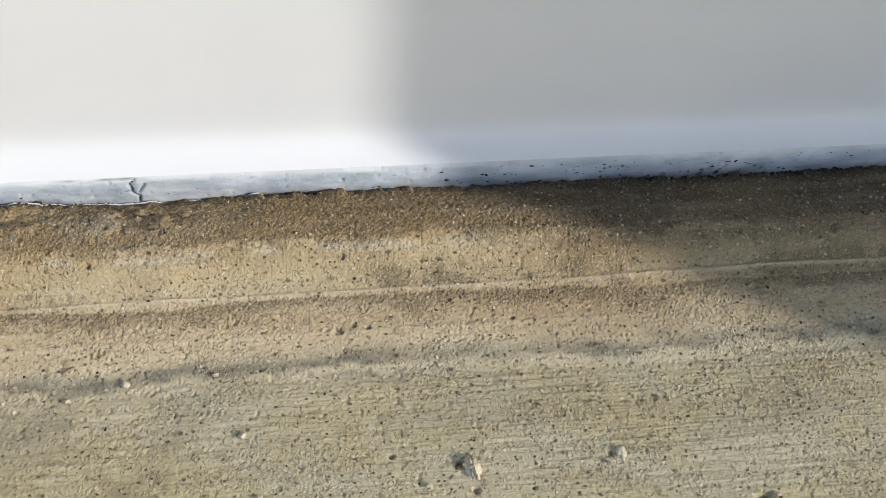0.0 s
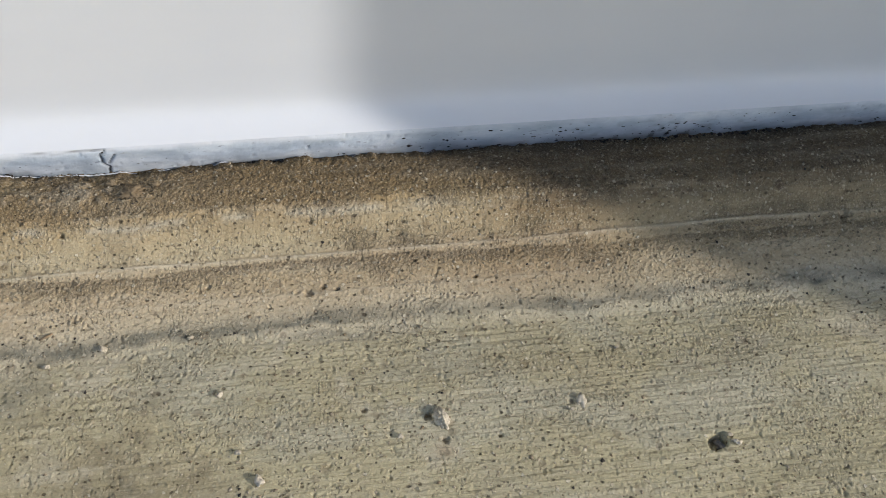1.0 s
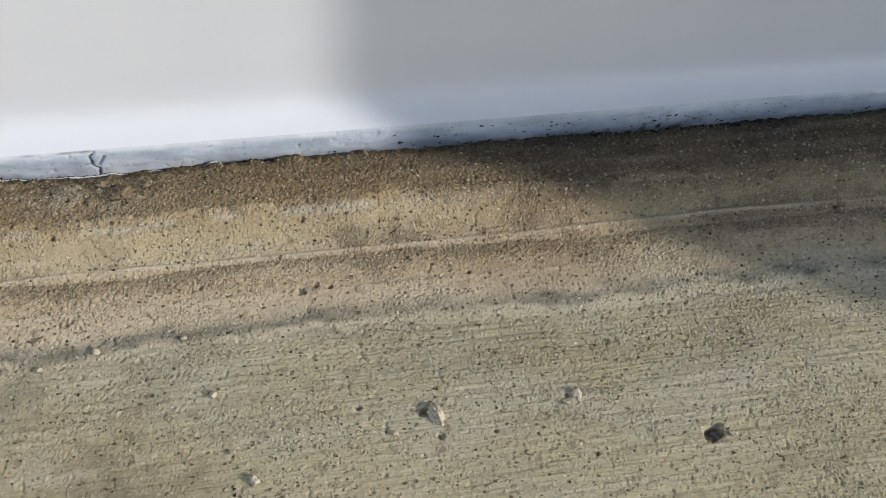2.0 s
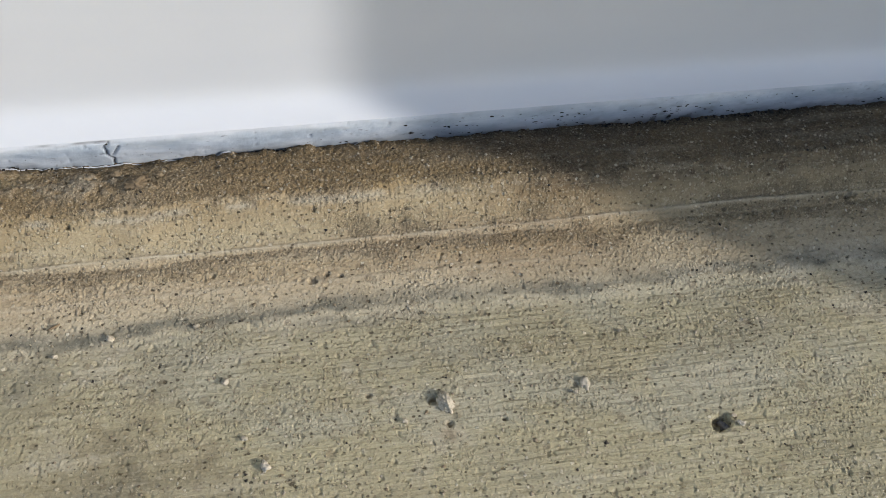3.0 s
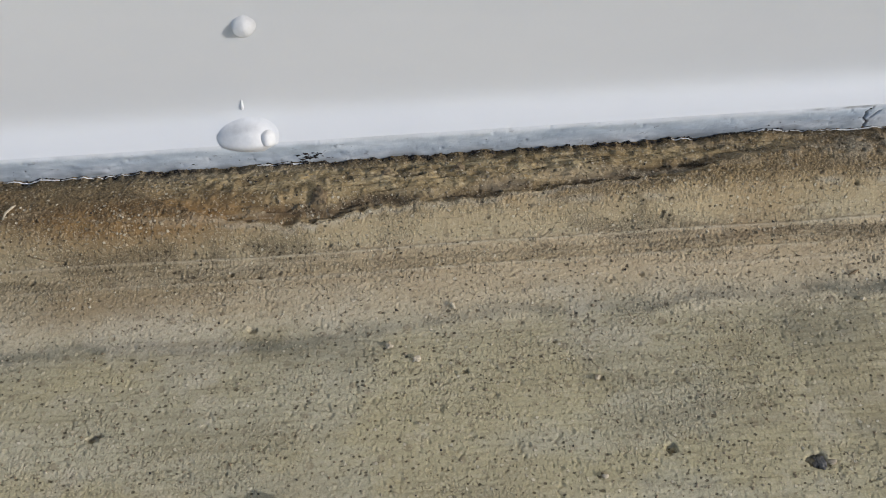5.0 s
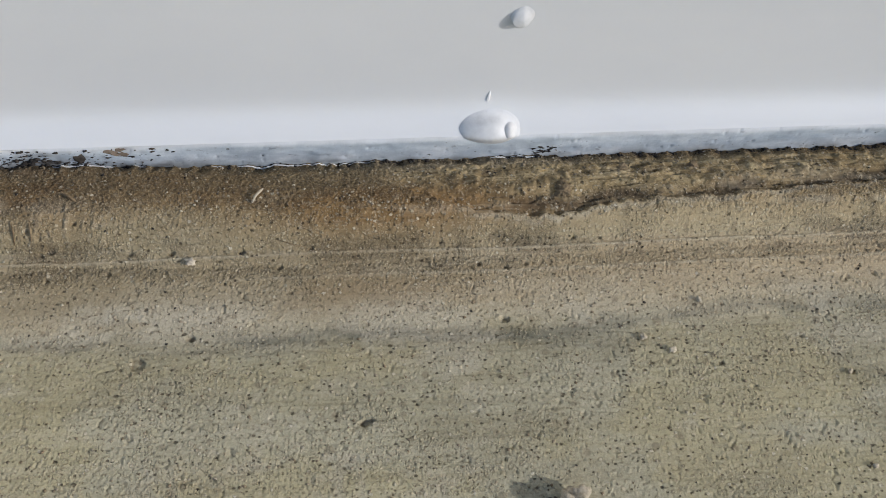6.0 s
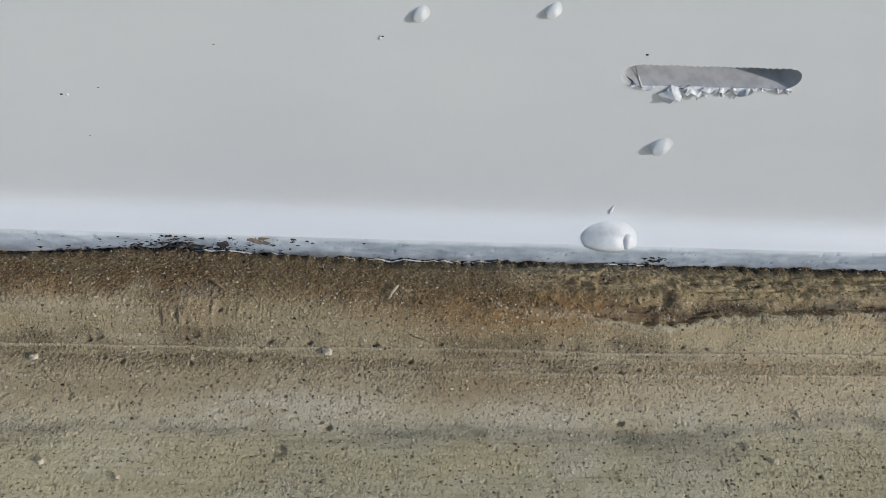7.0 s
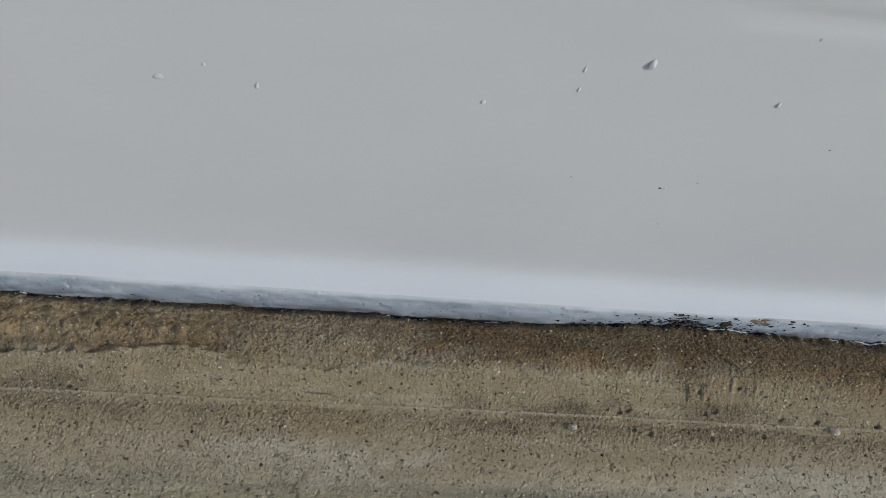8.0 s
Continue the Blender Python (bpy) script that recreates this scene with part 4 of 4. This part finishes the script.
def fibre(points, thick, seed, label, material):
    """A bent bit of straw or root as a thin tapered tube along points (millimetres, height over the slab last)."""
    bm = bmesh.new()
    path = [Vector((x / 1000, y / 1000, height(x / 1000, y / 1000) + h / 1000)) for x, y, h in points]
    rings = []
    for k, p in enumerate(path):
        way = (path[min(k + 1, len(path) - 1)] - path[max(k - 1, 0)]).normalized()
        side = way.cross(Vector((0, 0, 1))).normalized()
        up = side.cross(way)
        r = thick / 2000 * (1 - 0.5 * abs(2 * k / (len(path) - 1) - 1))
        rings.append([bm.verts.new(p + r * (math.cos(a) * side + 0.7 * math.sin(a) * up)) for a in (0, 1.05, 2.09, 3.14, 4.19, 5.24)])
    for a, b in zip(rings, rings[1:]):
        for k in range(6):
            bm.faces.new((a[k], a[(k + 1) % 6], b[(k + 1) % 6], b[k]))
    bm.faces.new(rings[0][::-1])
    bm.faces.new(rings[-1])
    ob = part("plant_fibre", bm, material)
    return tagged(ob, label, "plant fibre", "fibres on the slab")


fibre(((-16.6, -58.2, 0.3), (-15.0, -57.7, 0.6), (-13.2, -56.8, 0.4)), 0.9, 1, "short dark twig lying on concrete", STRAW)
fibre(((-262.5, -27.5, 0.4), (-261.4, -25.8, 1.2), (-260.0, -23.8, 0.8), (-259.4, -22.6, 0.6)), 1.1, 2, "pale splinter stuck in rough concrete", PEBBLE)
fibre(((-317.0, -22.0, 0.6), (-314.5, -23.4, 1.0), (-312.4, -25.0, 0.5)), 0.9, 3, "short brown root stub in rough concrete", STRAW)
fibre(((-448, -37.5, 0.3), (-441, -37.6, 0.5), (-436, -38.8, 0.3)), 0.4, 4, "thin dark root hair lying on concrete", STRAW)
fibre(((-256, -37.0, 0.4), (-250, -38.5, 0.7), (-246, -38.4, 0.3)), 0.4, 5, "thin dark root hair lying on concrete", STRAW)
fibre(((-330, -31.0, 0.5), (-329.3, -33.6, 0.9), (-329.6, -35.4, 0.4)), 0.55, 6, "short brown root stub in rough concrete", STRAW)
fibre(((-325, -31.0, 0.5), (-324.6, -33.4, 0.9), (-324.8, -35.0, 0.4)), 0.55, 7, "short brown root stub in rough concrete", STRAW)


def scatter(name, material, place, radius, label, category, seed, squash=0.7, along=1.0):
    """Many small angular crumbs in one mesh. place: rows of x, y, z in metres; radius: one each."""
    dice = np.random.RandomState(seed)
    n = len(place)
    unit = np.array([(1, 0, 0), (-1, 0, 0), (0, 1, 0), (0, -1, 0), (0, 0, 1), (0, 0, -1)], float)
    faces = np.array([(0, 2, 4), (2, 1, 4), (1, 3, 4), (3, 0, 4), (2, 0, 5), (1, 2, 5), (3, 1, 5), (0, 3, 5)])
    turn = dice.rand(n) * 6.283
    c, s = np.cos(turn), np.sin(turn)
    p = unit[None] * (0.55 + 0.9 * dice.rand(n, 6, 1)) + 0.35 * (dice.rand(n, 6, 3) - 0.5)
    q = np.stack([p[..., 0] * c[:, None] - p[..., 1] * s[:, None], p[..., 0] * s[:, None] + p[..., 1] * c[:, None], p[..., 2] * squash], -1)
    q[..., 0] *= along
    co = (q * radius[:, None, None] + place[:, None]).reshape(-1, 3)
    idx = (faces[None] + 6 * np.arange(n)[:, None, None]).reshape(-1, 3)
    me = bpy.data.meshes.new(name)
    me.vertices.add(len(co))
    me.vertices.foreach_set("co", co.astype(np.float32).ravel())
    me.loops.add(idx.size)
    me.loops.foreach_set("vertex_index", idx.astype(np.int32).ravel())
    me.polygons.add(len(idx))
    me.polygons.foreach_set("loop_start", np.arange(0, idx.size, 3, dtype=np.int32))
    me.update(calc_edges=True)
    me.materials.append(material)
    return tagged(new(name, me), label, category, kind="stuff")


dice = np.random.RandomState(5)
n = 9000
gx_, gd_ = dice.uniform(-540, 238, n), 8 + 130 * dice.rand(n) ** 1.35
gz_ = relief(gx_, -gd_)[0]
gr_ = 0.20 + 0.36 * dice.rand(n) ** 3
scatter("loose_sand", GRIT, np.stack([gx_, -gd_, gz_ + 0.2 * gr_], -1) / 1000, gr_ / 1000, "loose tan sand grains on the slab", "sand", 6)
n = 700
gx_, gd_ = dice.uniform(-540, 238, n), 8 + 130 * dice.rand(n) ** 1.2
gz_ = relief(gx_, -gd_)[0]
gr_ = 0.18 + 0.40 * dice.rand(n) ** 3
scatter("dark_crumbs", DIRT, np.stack([gx_, -gd_, gz_ + 0.1 * gr_], -1) / 1000, gr_ / 1000, "dark dirt crumbs scattered over the slab", "dirt", 7)


def strip_face(z):
    """Where the grey strip stands at a height in millimetres."""
    v = (13.0 - z) / 17.0
    return -7.95 + 0.9 * np.clip(v - 0.06, 0, 1) ** 1.2


fx = np.concatenate([dice.uniform(-540, 238, 520), dice.normal(-318, 16, 330), dice.normal(165, 38, 230), dice.normal(-172, 2.6, 40), dice.normal(-328, 17, 420)])
fz = np.concatenate([3.2 + 8.5 * dice.rand(520) ** 1.6, 3.0 + 9.2 * dice.rand(330) ** 1.3, 3.2 + 8 * dice.rand(230) ** 1.7, 3.5 + 4 * dice.rand(40), 3.5 + 5.5 * dice.rand(420) ** 1.7])
fr = np.concatenate([0.10 + 0.26 * dice.rand(520) ** 2, 0.14 + 0.55 * dice.rand(330) ** 2.8, 0.15 + 0.45 * dice.rand(230) ** 2.2, 0.25 + 0.5 * dice.rand(40), 0.22 + 0.7 * dice.rand(420) ** 2])
scatter("strip_dirt", DIRT, np.stack([fx, strip_face(fz), fz], -1) / 1000, fr / 1000, "black dirt specks stuck to the grey strip", "dirt", 8, 0.6, 1.5)
n = 1300
fx = dice.uniform(-540, 238, n)
fx = fx[lattice(fx, fx * 0, 22, 71) > 0.42]
fr = 0.22 + 0.6 * dice.rand(len(fx)) ** 2
fd = 7.6 + 1.6 * dice.rand(len(fx))
scatter("foot_dirt", DIRT, np.stack([fx, -fd, relief(fx, -fd)[0] + 0.1], -1) / 1000, fr / 1000, "dark crumbs packed along the strip's foot", "dirt", 9, 0.8)


def paint_edge():
    """Broken beads of white paint along the foot of the strip, thick and thin."""
    bm = bmesh.new()
    xs = np.arange(-540, 120, 0.45)
    thick = 0.23 * step(0.55 * lattice(xs, xs * 0, 26, 72) + 0.45 * lattice(xs, xs * 0, 5.5, 93), 0.54, 0.74) * (0.35 + 0.9 * lattice(xs, xs * 0, 2.4, 94))
    ys = -8.35 - 0.35 * lattice(xs, xs * 0, 3.3, 95)
    zs = relief(xs, ys)[0] + 0.25
    last = None
    for x, y, z, r in zip(xs, ys, zs, thick):
        ring = [bm.verts.new((x / 1000, (y + 1.2 * r * math.cos(a)) / 1000, (z + r * math.sin(a)) / 1000)) for a in (0, 1.05, 2.09, 3.14, 4.19, 5.24)] if r > 0.05 else None
        if ring and last:
            for k in range(6):
                bm.faces.new((last[k], ring[k], ring[(k + 1) % 6], last[(k + 1) % 6]))
        last = ring
    for v in [v for v in bm.verts if not v.link_faces]:
        bm.verts.remove(v)
    return tagged(part("paint_dribbles", bm, GLOSS), "white paint dribbles along the strip's lower edge", "paint", kind="stuff")


paint_edge()

# a black lump and a clot of dried mud on the strip
bm = bmesh.new()
bmesh.ops.create_icosphere(bm, subdivisions=2, radius=1)
for v in bm.verts:
    v.co = Vector((v.co.x * 0.0026, v.co.y * 0.0011, v.co.z * 0.0021)) * (0.8 + 0.7 * noise.noise(v.co * 1.9))
lump = part("dirt_lump", bm, DIRT, smooth=False)
lump.location = (-0.3134, -0.0078, 0.0088)
tagged(lump, "small black dirt lump stuck on the grey strip", "dirt lump")
bm = bmesh.new()
bmesh.ops.create_icosphere(bm, subdivisions=3, radius=1)
for v in bm.verts:
    k = 0.75 + 0.6 * noise.noise(v.co * 1.6) + 0.25 * noise.noise(v.co * 5)
    v.co = Vector((v.co.x * 0.0050, v.co.y * 0.0011, v.co.z * 0.0032)) * k
clot = part("mud_clot", bm, CLOT, smooth=False)
clot.location = (-0.3020, -0.0074, 0.0100)
tagged(clot, "clot of dried brown mud on the grey strip", "mud")
